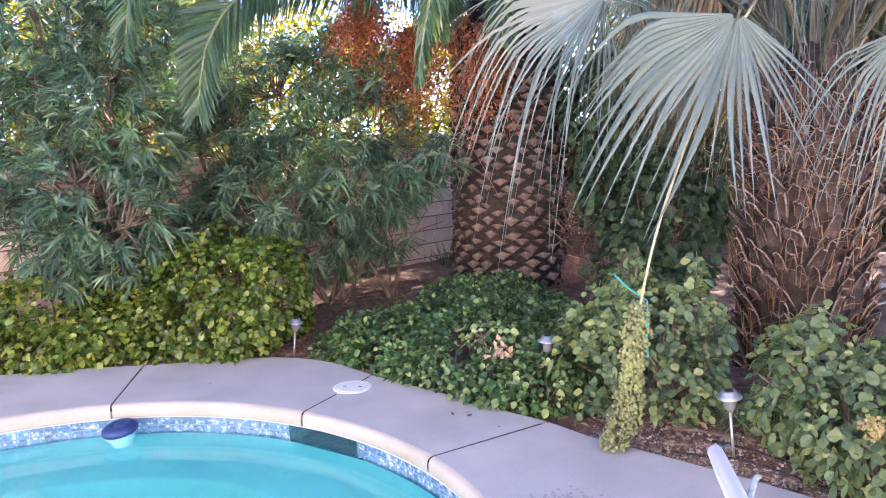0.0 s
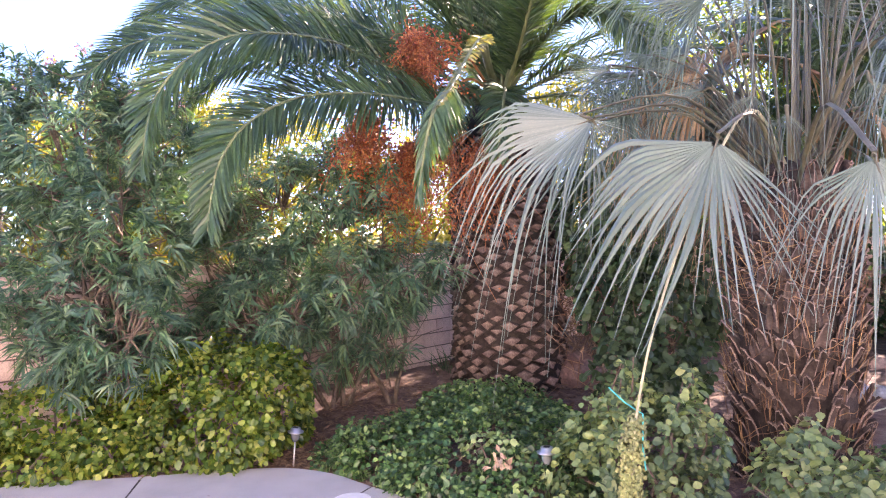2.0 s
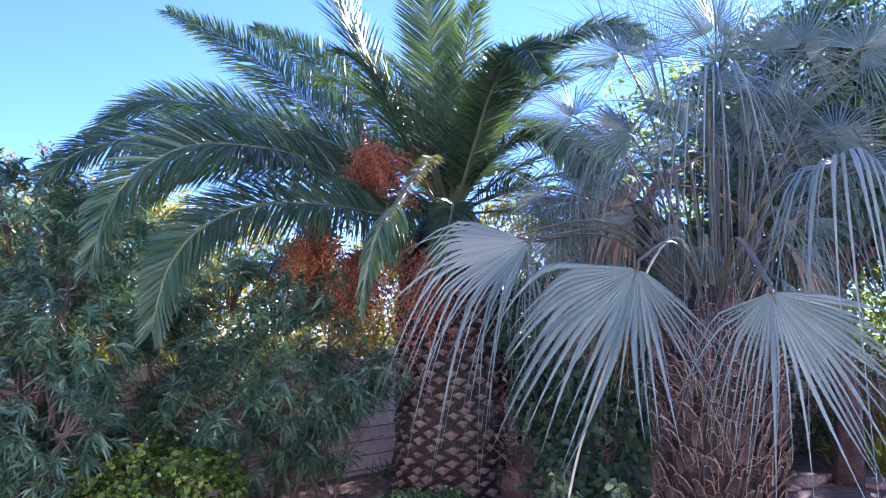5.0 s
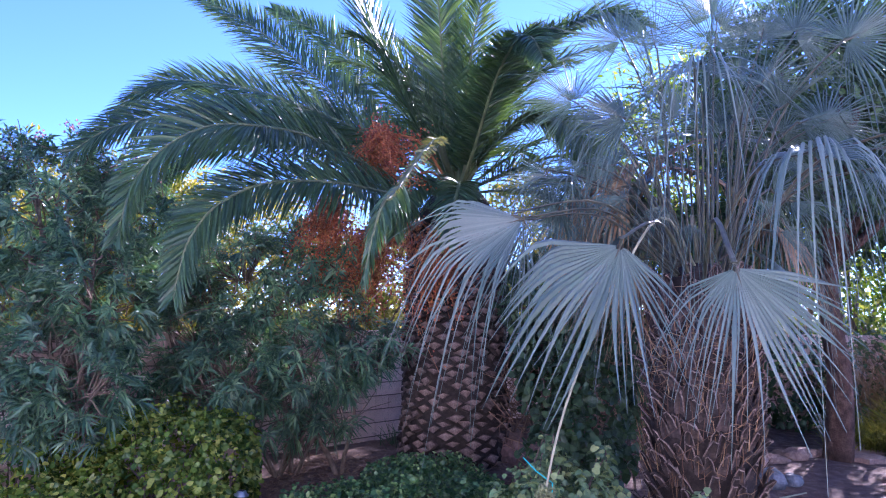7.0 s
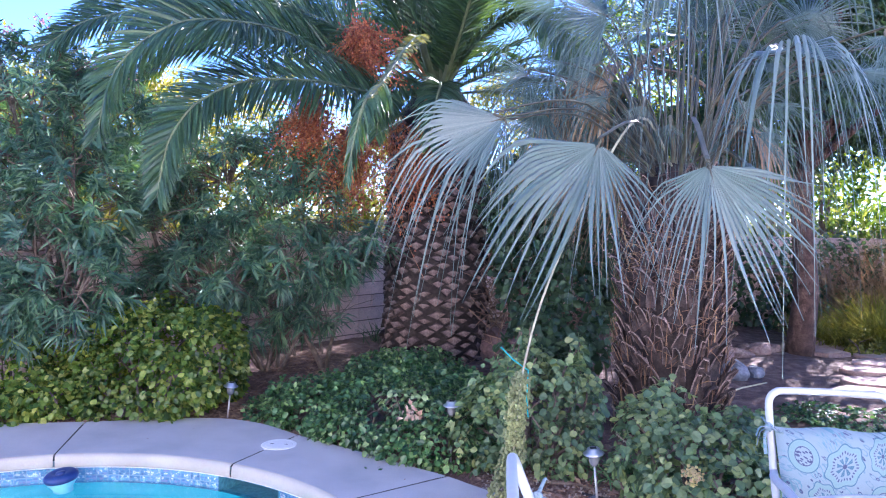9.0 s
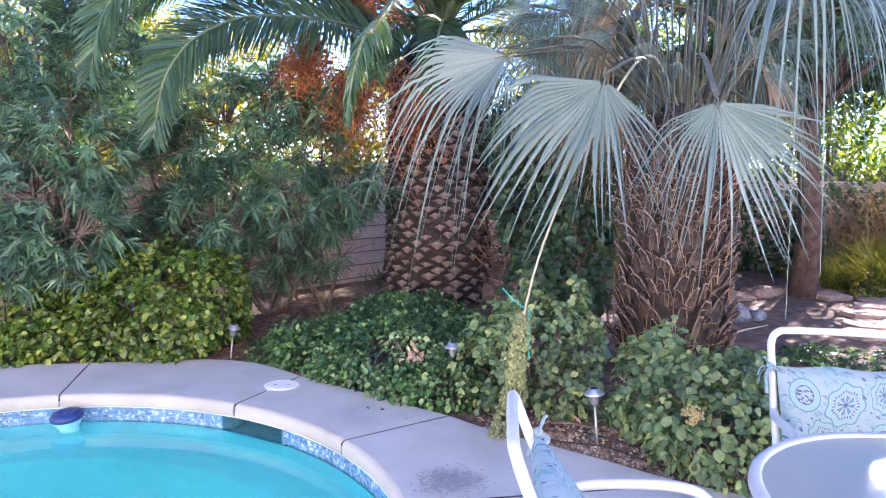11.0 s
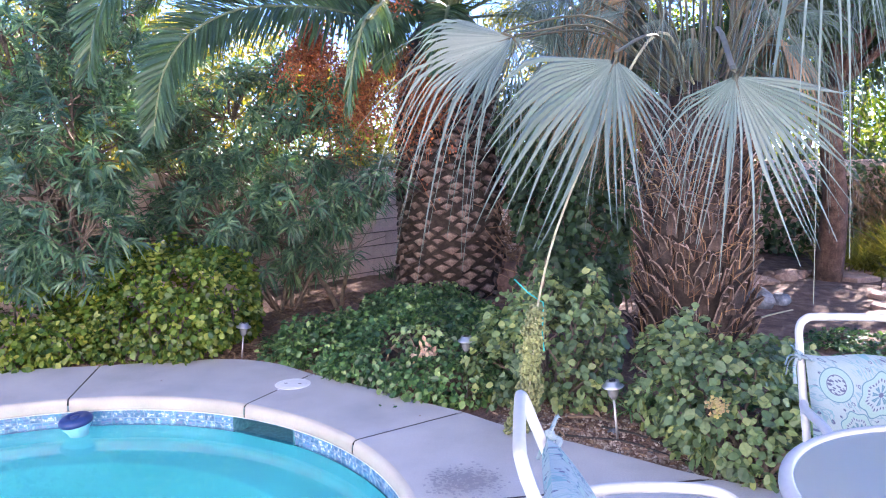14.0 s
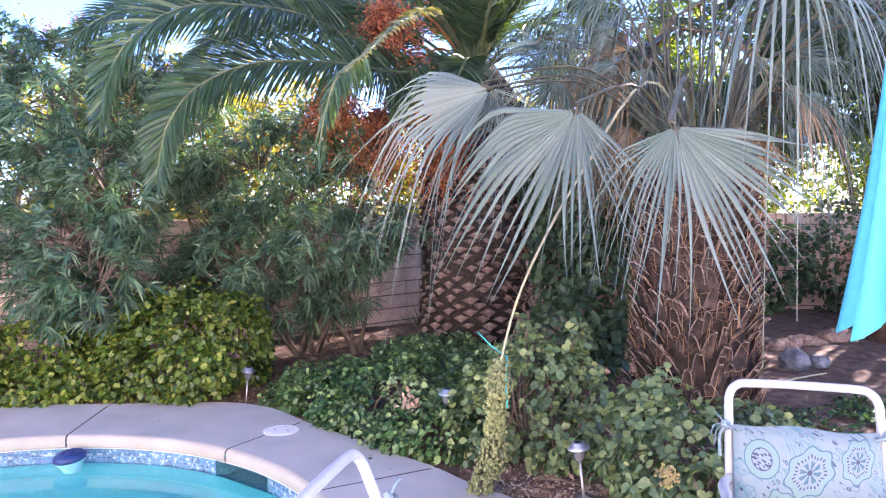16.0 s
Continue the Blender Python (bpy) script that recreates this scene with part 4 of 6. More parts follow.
# ---- palms ----
def frond(palm, pts, leaf_len, seed, material=None, pairs=390, stiff=0.35, start=0.12, droop=0.5, roll=0.0):
    """A feather frond: a tapering midrib and two rows of narrow leaflets."""
    r = np.random.default_rng(seed)
    line = spline(pts, 60)
    mid = Geo()
    tube(mid, line, [0.030, 0.017, 0.006], 6, flat=0.7)
    ob = part("frond", mid, RACHIS, palm)
    seg = np.linalg.norm(np.diff(line, axis=0), axis=1)
    s = np.concatenate([[0], np.cumsum(seg)]) / seg.sum()
    u = np.linspace(start, 0.995, pairs)
    pos = np.stack([np.interp(u, s, line[:, k]) for k in range(3)], 1)
    tan = unit(np.stack([np.interp(u, s, np.gradient(line, axis=0)[:, k]) for k in range(3)], 1))
    side = unit(np.cross(tan, np.array([0, 0, 1.0]) + 0.0 * tan))
    lift = np.cross(side, tan)
    cr, sr = math.cos(radians(roll)), math.sin(radians(roll))
    side, lift = cr * side + sr * lift, cr * lift - sr * side
    verts = []
    for sg in (-1, 1):
        L = leaf_len * np.clip(0.45 + 1.6 * u, 0, 1) * np.clip(2.0 * (1 - u) + 0.28, 0, 1) * r.uniform(0.9, 1.1, pairs)
        phi = np.radians(np.array([-16, 4, 22])[np.arange(pairs) % 3] + r.normal(size=pairs) * 5) + stiff * 0.35
        d = unit(sg * side * np.cos(phi)[:, None] + lift * np.sin(phi)[:, None] + (0.75 + 0.6 * u)[:, None] * tan + r.normal(size=(pairs, 3)) * 0.05)
        w = unit(np.cross(d, lift + 0.5 * r.normal(size=(pairs, 3)))) * 0.0088
        for k in range(pairs):
            pts4 = []
            for t, ww in ((0, 0.5), (0.35, 1.0), (0.7, 0.8), (1.0, 0.08)):
                c = pos[k] + d[k] * L[k] * t
                c = c - np.array([0, 0, 1]) * droop * L[k] * t * t * 0.5
                pts4 += [c - w[k] * ww, c + w[k] * ww]
            verts.append(pts4)
    g = Geo()
    g.spread(np.array(verts), [(0, 1, 3, 2), (2, 3, 5, 4), (4, 5, 7, 6)])
    part("feather", g, material or FROND, ob, kind="stuff")
    return ob


def date_palm():
    palm = thing("date_palm", "stout date palm with diamond-cut leaf bases and arching feather fronds", "palm tree")
    cx, cy, z0, z1 = 0.06, 7.5, 0.05, 2.75
    core = Geo()
    lathe(core, [(0.05, z0 - 0.1), (0.57, z0 - 0.1), (0.555, 1.0), (0.52, 2.0), (0.46, z1), (0.2, z1 + 0.35), (0.01, z1 + 0.4)], (cx, cy, 0), 32)
    part("trunk", core, SHADE_CORE, palm, "shade-darkened fibrous trunk", smooth=True)
    # leaf bases in a spiral, each a wedge with a pale cut face
    boot, cut = Geo(), Geo()
    v = np.array([(-.10, -.02, -.01), (.10, -.02, -.01), (0, -.02, .055), (0, -.02, -.075), (-.082, .054, .012), (.082, .054, .012), (0, .030, .044), (0, .072, -.042)])
    boot.add(v, [(3, 1, 5, 7), (1, 2, 6, 5), (2, 0, 4, 6), (0, 3, 7, 4), (4, 7, 5, 6)])
    cut.add(v[4:] * np.array([.93, 1, .93]) + np.array([0, 0.0035, 0.0015]), [(0, 3, 1, 2)])
    bm_, cm_ = boot.mesh("leaf_base"), cut.mesh("cut_face")
    bm_.materials.append(BOOT), cm_.materials.append(BOOT_CUT)
    r = random.Random(3)
    per, rows = 17, 37
    for i in range(rows):
        for j in range(per):
            a = 2 * math.pi * (j + 0.5 * (i % 2)) / per + r.uniform(-.06, .06)
            if math.sin(a) > 0.12:
                continue
            z = z0 + 0.03 + i * 0.071 + r.uniform(-.016, .016)
            rad = 0.545 - 0.022 * z
            b = part("leaf_base", bm_, None, palm)
            b.matrix_world = pose(cx + rad * math.cos(a), cy + rad * math.sin(a), z, r.uniform(-16, 10), r.uniform(-7, 7), math.degrees(a) - 90 + r.uniform(-10, 10)) @ Matrix.Diagonal((r.uniform(.75, 1.1), r.uniform(.5, 1.3), r.uniform(.65, 1.1), 1))
            part("cut_face", cm_, None, b)
    c = (cx, cy, 2.95)
    f = lambda pts, L, seed, **k: frond(palm, [c] + pts, L, seed, **k)
    f([(-0.25, 6.9, 2.92), (-0.46, 6.2, 2.80), (-0.77, 5.5, 2.77), (-1.15, 4.9, 2.67), (-1.38, 4.5, 2.45), (-1.50, 4.32, 2.20), (-1.55, 4.27, 1.98), (-1.58, 4.25, 1.74)], 0.50, 1, start=0.22, roll=48, droop=0.25)
    f([(-0.45, 6.9, 3.05), (-0.85, 6.2, 3.14), (-1.08, 5.5, 3.19), (-1.31, 4.9, 3.12), (-1.54, 4.6, 3.04), (-1.74, 4.4, 2.86), (-1.88, 4.28, 2.64), (-1.95, 4.24, 2.42), (-1.99, 4.22, 2.16)], 0.52, 2, start=0.2, roll=48, droop=0.25)
    f([(-0.6, 7.4, 3.45), (-1.23, 7.2, 3.77), (-1.94, 7.0, 4.01), (-2.48, 6.9, 4.11), (-2.95, 6.8, 4.12), (-3.27, 6.7, 3.97), (-3.52, 6.6, 3.72)], 0.58, 3, start=0.18, roll=50, droop=0.3)
    f([(-0.8, 7.3, 3.45), (-1.61, 6.8, 3.64), (-2.1, 6.2, 3.6), (-2.42, 5.7, 3.44), (-2.72, 5.3, 3.23), (-2.95, 5.1, 2.98)], 0.58, 4, start=0.18, roll=45, droop=0.4)
    f([(-0.7, 7.5, 3.4), (-1.4, 7.4, 3.6), (-2.1, 7.2, 3.6), (-2.7, 7.0, 3.4), (-3.1, 6.9, 3.0)], 0.50, 41, start=0.18, roll=45, droop=0.4)
    f([(-0.35, 7.75, 3.5), (-0.75, 8.0, 3.75), (-1.21, 8.2, 4.05), (-1.89, 8.5, 4.69), (-2.63, 8.8, 5.35), (-3.37, 9.0, 5.86), (-4.02, 9.1, 6.2)], 0.66, 5, start=0.15, droop=0.2, roll=55)
    f([(-0.3, 8.0, 3.7), (-0.8, 8.6, 4.3), (-1.41, 9.0, 4.92), (-2.07, 9.3, 5.61), (-2.9, 9.5, 6.1)], 0.64, 6, droop=0.2, roll=55)
    f([(-0.2, 7.5, 3.4), (-0.40, 7.45, 3.75), (-0.65, 7.4, 4.3), (-1.03, 7.3, 5.05), (-1.35, 7.2, 5.7), (-1.8, 7.1, 6.2)], 0.62, 7, droop=0.15, roll=30)
    f([(-0.04, 7.45, 3.46), (-0.08, 7.2, 4.16), (-0.12, 6.9, 4.99), (-0.2, 6.7, 5.7), (-0.3, 6.4, 6.2)], 0.55, 8, droop=0.2)
    f([(0.45, 7.25, 3.75), (0.85, 6.9, 4.25), (1.25, 6.5, 4.5), (1.6, 6.1, 4.45), (1.85, 5.8, 4.2)], 0.48, 43, start=0.15, droop=0.4, roll=-35)
    f([(0.42, 7.3, 3.45), (0.8, 7.0, 3.7), (1.1, 6.75, 3.65), (1.35, 6.5, 3.35), (1.5, 6.35, 2.9)], 0.45, 44, start=0.15, droop=0.45, roll=-30)
    f([(0.3, 7.0, 3.5), (0.5, 6.5, 3.95), (0.7, 6.0, 4.15), (0.85, 5.6, 4.05), (0.95, 5.3, 3.75)], 0.45, 45, start=0.15, droop=0.45, roll=-20)
    f([(0.12, 6.95, 3.02), (0.16, 6.5, 2.92), (0.15, 6.15, 2.66), (0.12, 6.0, 2.3)], 0.36, 46, start=0.2, droop=0.6, roll=15, pairs=160)
    f([(-0.2, 6.95, 3.05), (-0.3, 6.6, 2.95), (-0.38, 6.35, 2.7), (-0.42, 6.25, 2.4)], 0.34, 47, start=0.2, droop=0.6, roll=25, pairs=160)
    reach = [(0.0, 6.6, 3.2), (0.05, 5.6, 3.15), (0.05, 4.7, 2.85), (0.0, 4.05, 2.5), (-0.04, 3.75, 2.33), (-0.08, 3.66, 2.12), (-0.12, 3.62, 1.86)]
    f(reach, 0.25, 9, start=0.80, droop=1.4, stiff=-0.5, pairs=80)
    f([(x + 0.02, y, z + 0.015) for x, y, z in reach[:5]], 0.12, 10, start=0.45, material=YFROND, droop=0.4, pairs=90)
    for k, (az, tilt, ln) in enumerate([(20, 45, 3.2), (-15, 30, 3.0), (60, 60, 3.3), (100, 40, 3.4), (85, 78, 3.0), (5, 68, 3.2), (-40, 22, 2.6), (-60, 60, 3.0), (170, 70, 3.1), (40, 20, 2.8), (120, 70, 3.2), (-25, 75, 3.0), (200, 75, 3.0), (110, 82, 3.3), (150, 80, 3.2), (70, 45, 3.2), (30, 70, 3.2), (-70, 80, 3.1), (130, 65, 3.4), (55, 80, 3.2)]):
        a, e = radians(az), radians(tilt)
        d = np.array([math.cos(a) * math.cos(e), math.sin(a) * math.cos(e), math.sin(e)])
        out = np.array([math.cos(a), math.sin(a), 0])
        pts = [np.array(c) + d * ln * t + out * 0.5 * t * t - np.array([0, 0, 1]) * (0.9 + 0.9 * math.cos(e)) * t ** 2.4 for t in (0.15, 0.4, 0.65, 0.85, 1.0)]
        f([tuple(q) for q in pts], 0.52, 60 + k, droop=0.35, pairs=130)
    # orange fruit bunches
    for k, (tip, rad, n) in enumerate([((-0.62, 6.5, 3.10), (0.42, 0.36, 0.40), 3200), ((-1.15, 6.6, 2.25), (0.5, 0.4, 0.6), 3600), ((-0.75, 6.7, 1.95), (0.48, 0.36, 0.6), 3400), ((-0.1, 6.75, 2.0), (0.44, 0.25, 0.5), 2400), ((-0.45, 6.65, 2.45), (0.3, 0.25, 0.5), 1600)]):
        r = np.random.default_rng(90 + k)
        st = Geo()
        tip = np.array(tip)
        root = tip + np.array([0, 0, rad[2] * 0.9])
        tube(st, spline([c, (np.array(c) + root) / 2 + np.array([0, 0, 0.25]), root], 12), [0.016, 0.012], 6)
        ends = tip + r.normal(size=(110, 3)) * np.array(rad) * 0.5
        for e in ends:
            tube(st, spline([root, (root + e) / 2 + r.normal(size=3) * 0.05, e - np.array([0, 0, 0.05])], 4), [0.004, 0.002], 3, cap=False)
        ob = part("fruit_stem", st, plain("orange fruit strands", (0.39, 0.145, 0.05), 0.5, wear=0.3) if k == 0 else bpy.data.materials["orange fruit strands"], palm, "orange branching fruit strands")
        i = r.integers(0, 110, n)
        t = r.random(n)[:, None]
        p = root * (1 - t) + ends[i] * t + r.normal(size=(n, 3)) * 0.035
        g = Geo()
        leaves(g, BERRY, p, r.normal(size=(n, 3)), r.normal(size=(n, 3)), np.full(n, 0.0155), np.full(n, 0.0135))
        part("date_fruit", g, ORANGE, ob, "small orange ripening dates", kind="stuff")
    return palm


date_palm()


def fan_leaf(palm, hub, axis_dir, face, reach, seed, crown, material=None, spread_deg=255, segs=46, droop=0.55, split=0.34, fold=0.15, width=1.0, bend_at=0.4, left=(1.0, 1.0, 1.0), right=(1.0, 1.0, 1.0), uneven=0.09, taper=0.65):
    """A costapalmate fan leaf: pleated segments joined near the hub, split and hanging beyond.
    left, right: how much longer, more drooping and later split the segments are towards either side."""
    r = np.random.default_rng(seed)
    hub = np.array(hub, float)
    y = unit(np.array(axis_dir, float))
    n = unit(np.array(face, float) - np.dot(face, y) * y)
    x = np.cross(y, n)
    st = Geo()
    back = hub - y * 0.06
    out = (hub - np.array(crown, float)) * np.array([1, 1, 0.0])
    c = np.array(crown, float) + 0.2 * out / max(0.3, np.linalg.norm(out)) + np.array([0, 0, r.uniform(-0.12, 0.12)])
    bend = (c + back) / 2 + np.array([0, 0, 0.18 * np.linalg.norm(c - back)])
    tube(st, spline([c, bend, back, hub, hub + y * reach * 0.22 - n * 0.01], 18), [0.016, 0.014, 0.012, 0.004], 6, flat=0.55)
    ob = part("petiole", st, PETIOLE, palm, "long pale petiole")
    half = radians(spread_deg) / 2
    da = 2 * half / segs
    verts = []
    ts = np.array([0.03, 0.16, 0.28, 0.4, 0.5, 0.6, 0.7, 0.8, 0.9, 1.0])
    for i in range(segs):
        a = -half + (i + 0.5) * da
        k = min(1.0, abs(a) / half * 1.3)
        kl, kd, ks = (1 + k * (e - 1) for e in (left if a > 0 else right))
        L = reach * kl * (0.80 + 0.22 * math.cos(a * 0.6)) * r.uniform(0.97 - uneven, 0.97 + uneven)
        hang = droop * kd * (1 + 0.3 * r.normal())
        cut = min(0.75, max(0.12, split * ks + 0.05 * r.normal()))
        twist = r.normal() * 0.06
        row = []
        for t in ts:
            rad = L * (t - 0.45 * min(1.0, hang) * max(0, t - bend_at) ** 1.3)
            if t <= cut:
                w = rad * math.tan(da / 2)
            else:
                w0 = L * cut * math.tan(da / 2)
                w = w0 * (1 - ((t - cut) / (1 - cut)) ** taper) * 0.85
            w = max(w * width, 0.0012)
            aa = a + twist * max(0, t - cut) * 1.5
            d = math.sin(aa) * x + math.cos(aa) * y
            e = math.cos(aa) * x - math.sin(aa) * y
            base = hub + d * rad - n * fold * rad * abs(math.sin(a)) ** 1.2
            sag = np.array([0, 0, -1.0]) * hang * L * max(0, t - bend_at) ** 1.45 * 1.35
            pleat = n * (w * 0.85)
            row += [base + sag - e * w, base + sag + pleat, base + sag + e * w]
        verts.append(row)
    faces = []
    for k in range(len(ts) - 1):
        o = 3 * k
        faces += [(o, o + 1, o + 4, o + 3), (o + 1, o + 2, o + 5, o + 4)]
    g = Geo()
    g.spread(np.array(verts), faces)
    part("fan_blade", g, material or FAN, ob)
    return ob


def fan_palm():
    palm = thing("fan_palm", "blue-grey fan palm with a shaggy brown trunk of old leaf stubs", "palm tree")
    cx, cy = 2.06, 4.95
    core = Geo()
    lathe(core, [(0.05, -0.12), (0.40, -0.12), (0.37, 0.3), (0.355, 1.2), (0.335, 1.7), (0.22, 2.0), (0.01, 2.1)], (cx, cy, 0), 32)
    part("trunk", core, SHADE_CORE, palm, "shade-darkened fibrous trunk core", smooth=True)
    r = random.Random(8)
    shapes = []
    for k in range(7):
        g = Geo()
        w, l, th = r.uniform(.027, .040), r.uniform(.13, .22), r.uniform(.02, .03)
        lean, v = r.uniform(-.025, .025), []
        for t, ww, out in ((0, 1.5, -.02), (0.35, 1.3, .012), (0.75, 0.95, .042 + r.uniform(-.01, .01)), (1.0, 0.62, .062 + r.uniform(-.015, .02))):
            x, rim = lean * t * t, .004 + .006 * t
            tip = [r.uniform(-.012, .012) if t == 1 else 0 for _ in range(6)]
            v += [(x - w * ww, out, l * t + tip[0]), (x - w * ww * .78, out + rim, l * t + tip[1]), (x, out - .008 * t, l * t + tip[2]), (x + w * ww * .78, out + rim, l * t + tip[3]), (x + w * ww, out, l * t + tip[4]), (x, out - th, l * t + tip[5])]
        f = [(a * 6 + b, a * 6 + 6 + b, a * 6 + 6 + (b + 1) % 6, a * 6 + (b + 1) % 6) for a in range(3) for b in range(6)] + [(18, 23, 20, 19), (20, 23, 22, 21)]
        g.add(v, f)
        me = g.mesh("leaf_stub")
        me.materials.append(FIBRE)
        v, e = np.array(v), Geo()
        edge = v + np.array([0, .0018, 0])
        for m_, s_ in ((0, -1), (3, 1)):
            strip = edge[[a * 6 + m_ + b for a in range(1, 4) for b in (0, 1)]] + np.array([s_ * .0012, 0, 0])
            e.add(strip, [(0, 2, 3, 1), (2, 4, 5, 3)])
        e.add(np.vstack([edge[18:23], edge[18:23] + np.array([0, .001, -.009])]), [(k_, k_ + 1, k_ + 6, k_ + 5) for k_ in range(4)])
        e = e.mesh("rim")
        e.materials.append(RIM)
        shapes.append((me, e))
    for i in range(23):
        for j in range(20):
            a = 2 * math.pi * (j + 0.5 * (i % 2) + r.uniform(-.3, .3)) / 20
            if math.sin(a) > 0.02:
                continue
            z = -0.05 + i * 0.086 + r.uniform(-.035, .035)
            rad = 0.365 - 0.02 * z + r.uniform(-.01, .02) - 0.32 * max(0.0, z - 1.68)
            me, e = r.choice(shapes)
            b = part("leaf_stub", me, None, palm)
            part("rim", e, None, b)
            b.matrix_world = pose(cx + rad * math.cos(a), cy + rad * math.sin(a), z, r.uniform(-14, 8), r.uniform(-14, 14), math.degrees(a) - 90 + r.uniform(-22, 22))
    # loose fibre wound round the trunk
    fib = Geo()
    q = np.random.default_rng(4)
    for k in range(300):
        a0, z = q.uniform(math.pi * 0.85, math.pi * 2.15), (q.uniform(0.1, 2.0) if k % 2 else q.uniform(1.2, 1.65))
        ln, dz = q.uniform(0.25, 0.8), q.normal() * 0.12
        aa = a0 + np.linspace(0, ln, 5)
        rr = 0.39 - 0.02 * z + q.uniform(0, 0.05) + 0.02 * np.sin(np.linspace(0, 3, 5))
        tube(fib, np.stack([cx + rr * np.cos(aa), cy + rr * np.sin(aa), z + dz * np.linspace(0, 1, 5) + q.normal(size=5) * 0.008], 1), [0.003, 0.0015], 3, cap=False)
    for k in range(420):
        a0, z = q.uniform(math.pi * 0.95, math.pi * 2.05), q.uniform(0.0, 1.75)
        r0 = 0.385 - 0.02 * z + q.uniform(0, 0.05)
        hgt, out = q.uniform(0.06, 0.2), q.uniform(0.01, 0.06)
        da = q.normal() * 0.06
        tube(fib, [(cx + (r0 + out * t) * math.cos(a0 + da * t), cy + (r0 + out * t) * math.sin(a0 + da * t), z + hgt * t) for t in (0, 0.5, 1)], [0.0035, 0.0015], 3, cap=False)
    part("loose_fibre", fib, DARKSTRAW, palm, "straw-coloured loose fibre", kind="stuff")
    crown = (cx, cy - 0.05, 1.98)

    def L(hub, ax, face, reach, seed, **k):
        # crown leaves take the greener blade whose colour is darkened as shade
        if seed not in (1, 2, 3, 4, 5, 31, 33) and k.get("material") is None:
            k["material"], k["uneven"], k["split"] = FAN_SHADED, 0.22, 0.6 * k.get("split", 0.34)
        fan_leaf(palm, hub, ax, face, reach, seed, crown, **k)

    # the low leaves over the bed
    L((0.79, 4.12, 2.285), (-0.92, -0.15, -0.28), (0.05, -0.70, 0.65), 1.12, 1, droop=0.9, fold=0.10, spread_deg=112, segs=38, bend_at=0.44, split=0.5, left=(0.92, 0.9, 1.1), right=(0.9, 1.1, 0.8), uneven=0.13)
    L((0.80, 4.30, 2.25), (-0.45, -0.05, -0.85), (0.15, -0.9, 0.15), 0.82, 33, droop=0.35, fold=0.25, spread_deg=90, segs=14, bend_at=0.5, split=0.3, width=0.7)
    L((0.79, 4.14, 2.285), (0.45, -0.3, -0.75), (0.0, -0.9, 0.3), 0.52, 31, droop=0.4, fold=0.1, spread_deg=110, segs=16, split=0.15, width=0.7)
    L((1.325, 3.547, 2.065), (-0.40, -0.28, -0.87), (-0.08, -0.92, 0.3), 0.95, 2, droop=0.2, spread_deg=154, fold=0.12, segs=29, split=0.44, left=(0.98, 3.0, 1.3), right=(0.70, 0.6, 0.65), bend_at=0.42, uneven=0.17, taper=0.85)
    L((1.755, 2.92, 1.905), (0.20, -0.28, -0.93), (0.05, -0.9, 0.3), 0.70, 3, droop=0.28, spread_deg=168, fold=0.28, segs=34, taper=0.85, uneven=0.14, split=0.4, left=(0.8, 2.6, 0.6), right=(0.98, 0.55, 1.25), bend_at=0.4)
    # hanging leaves higher up: level at the hub, then falling in long strips
    L((2.29, 3.42, 2.56), (0.05, -0.9, 0.05), (0.05, -0.25, 0.95), 0.82, 4, droop=1.4, spread_deg=205, fold=0.25, split=0.36, segs=28, width=0.6, uneven=0.24, bend_at=0.28)
    L((1.86, 4.05, 3.22), (0.0, -0.9, 0.05), (0, -0.25, 0.95), 0.86, 5, droop=1.3, spread_deg=215, fold=0.25, split=0.34, segs=28, width=0.55, uneven=0.28, bend_at=0.26)
    L((1.50, 4.6, 3.06), (-0.8, -0.2, 0.25), (0.2, -0.8, 0.4), 0.75, 6, droop=1.1, spread_deg=180, fold=0.4, split=0.45, segs=34)
    L((0.97, 5.2, 2.78), (-0.6, -0.3, -0.45), (-0.2, -0.8, 0.5), 0.75, 7, droop=0.95, spread_deg=220, split=0.35, segs=36, width=0.8)
    L((3.0, 3.9, 2.75), (0.35, -0.5, -0.6), (0.2, -0.8, 0.5), 0.5, 8, droop=0.8, spread_deg=210, split=0.35, segs=36, width=0.85)
    L((2.95, 4.5, 3.55), (0.6, -0.3, 0.3), (0.1, -0.8, 0.5), 0.9, 9, droop=0.8, split=0.4, width=0.85)
    L((2.55, 5.0, 3.75), (0.2, -0.1, 0.9), (0.5, -0.8, 0.1), 0.95, 10, droop=0.12, spread_deg=200, split=0.28, width=0.68)
    L((1.80, 5.1, 3.75), (-0.25, -0.1, 0.9), (-0.5, -0.8, 0.1), 0.95, 11, droop=0.12, spread_deg=200, split=0.28, width=0.68)
    L((2.15, 4.75, 3.6), (0.0, -0.35, 0.8), (0, -0.9, -0.3), 0.95, 12, droop=0.15, spread_deg=200, split=0.28, width=0.68)
    L((1.2, 5.5, 3.45), (-0.7, 0.1, 0.5), (0.2, -0.9, 0.3), 0.85, 13, droop=0.7, spread_deg=200, split=0.4, width=0.85)
    L((3.1, 5.3, 3.2), (0.8, 0.1, 0.4), (0, -0.8, 0.5), 0.95, 14, droop=0.6)
    L((3.0, 4.2, 2.6), (0.7, -0.4, -0.3), (0.2, -0.7, 0.7), 0.5, 15, droop=0.6, split=0.4)
    L((3.5, 4.9, 2.9), (0.7, -0.2, -0.3), (0.1, -0.8, 0.5), 0.7, 23, droop=0.6, spread_deg=210, split=0.35, segs=38, width=0.9)
    L((2.2, 6.1, 3.3), (0.1, 0.9, 0.3), (0, -0.3, 0.9), 0.95, 16, droop=0.6)
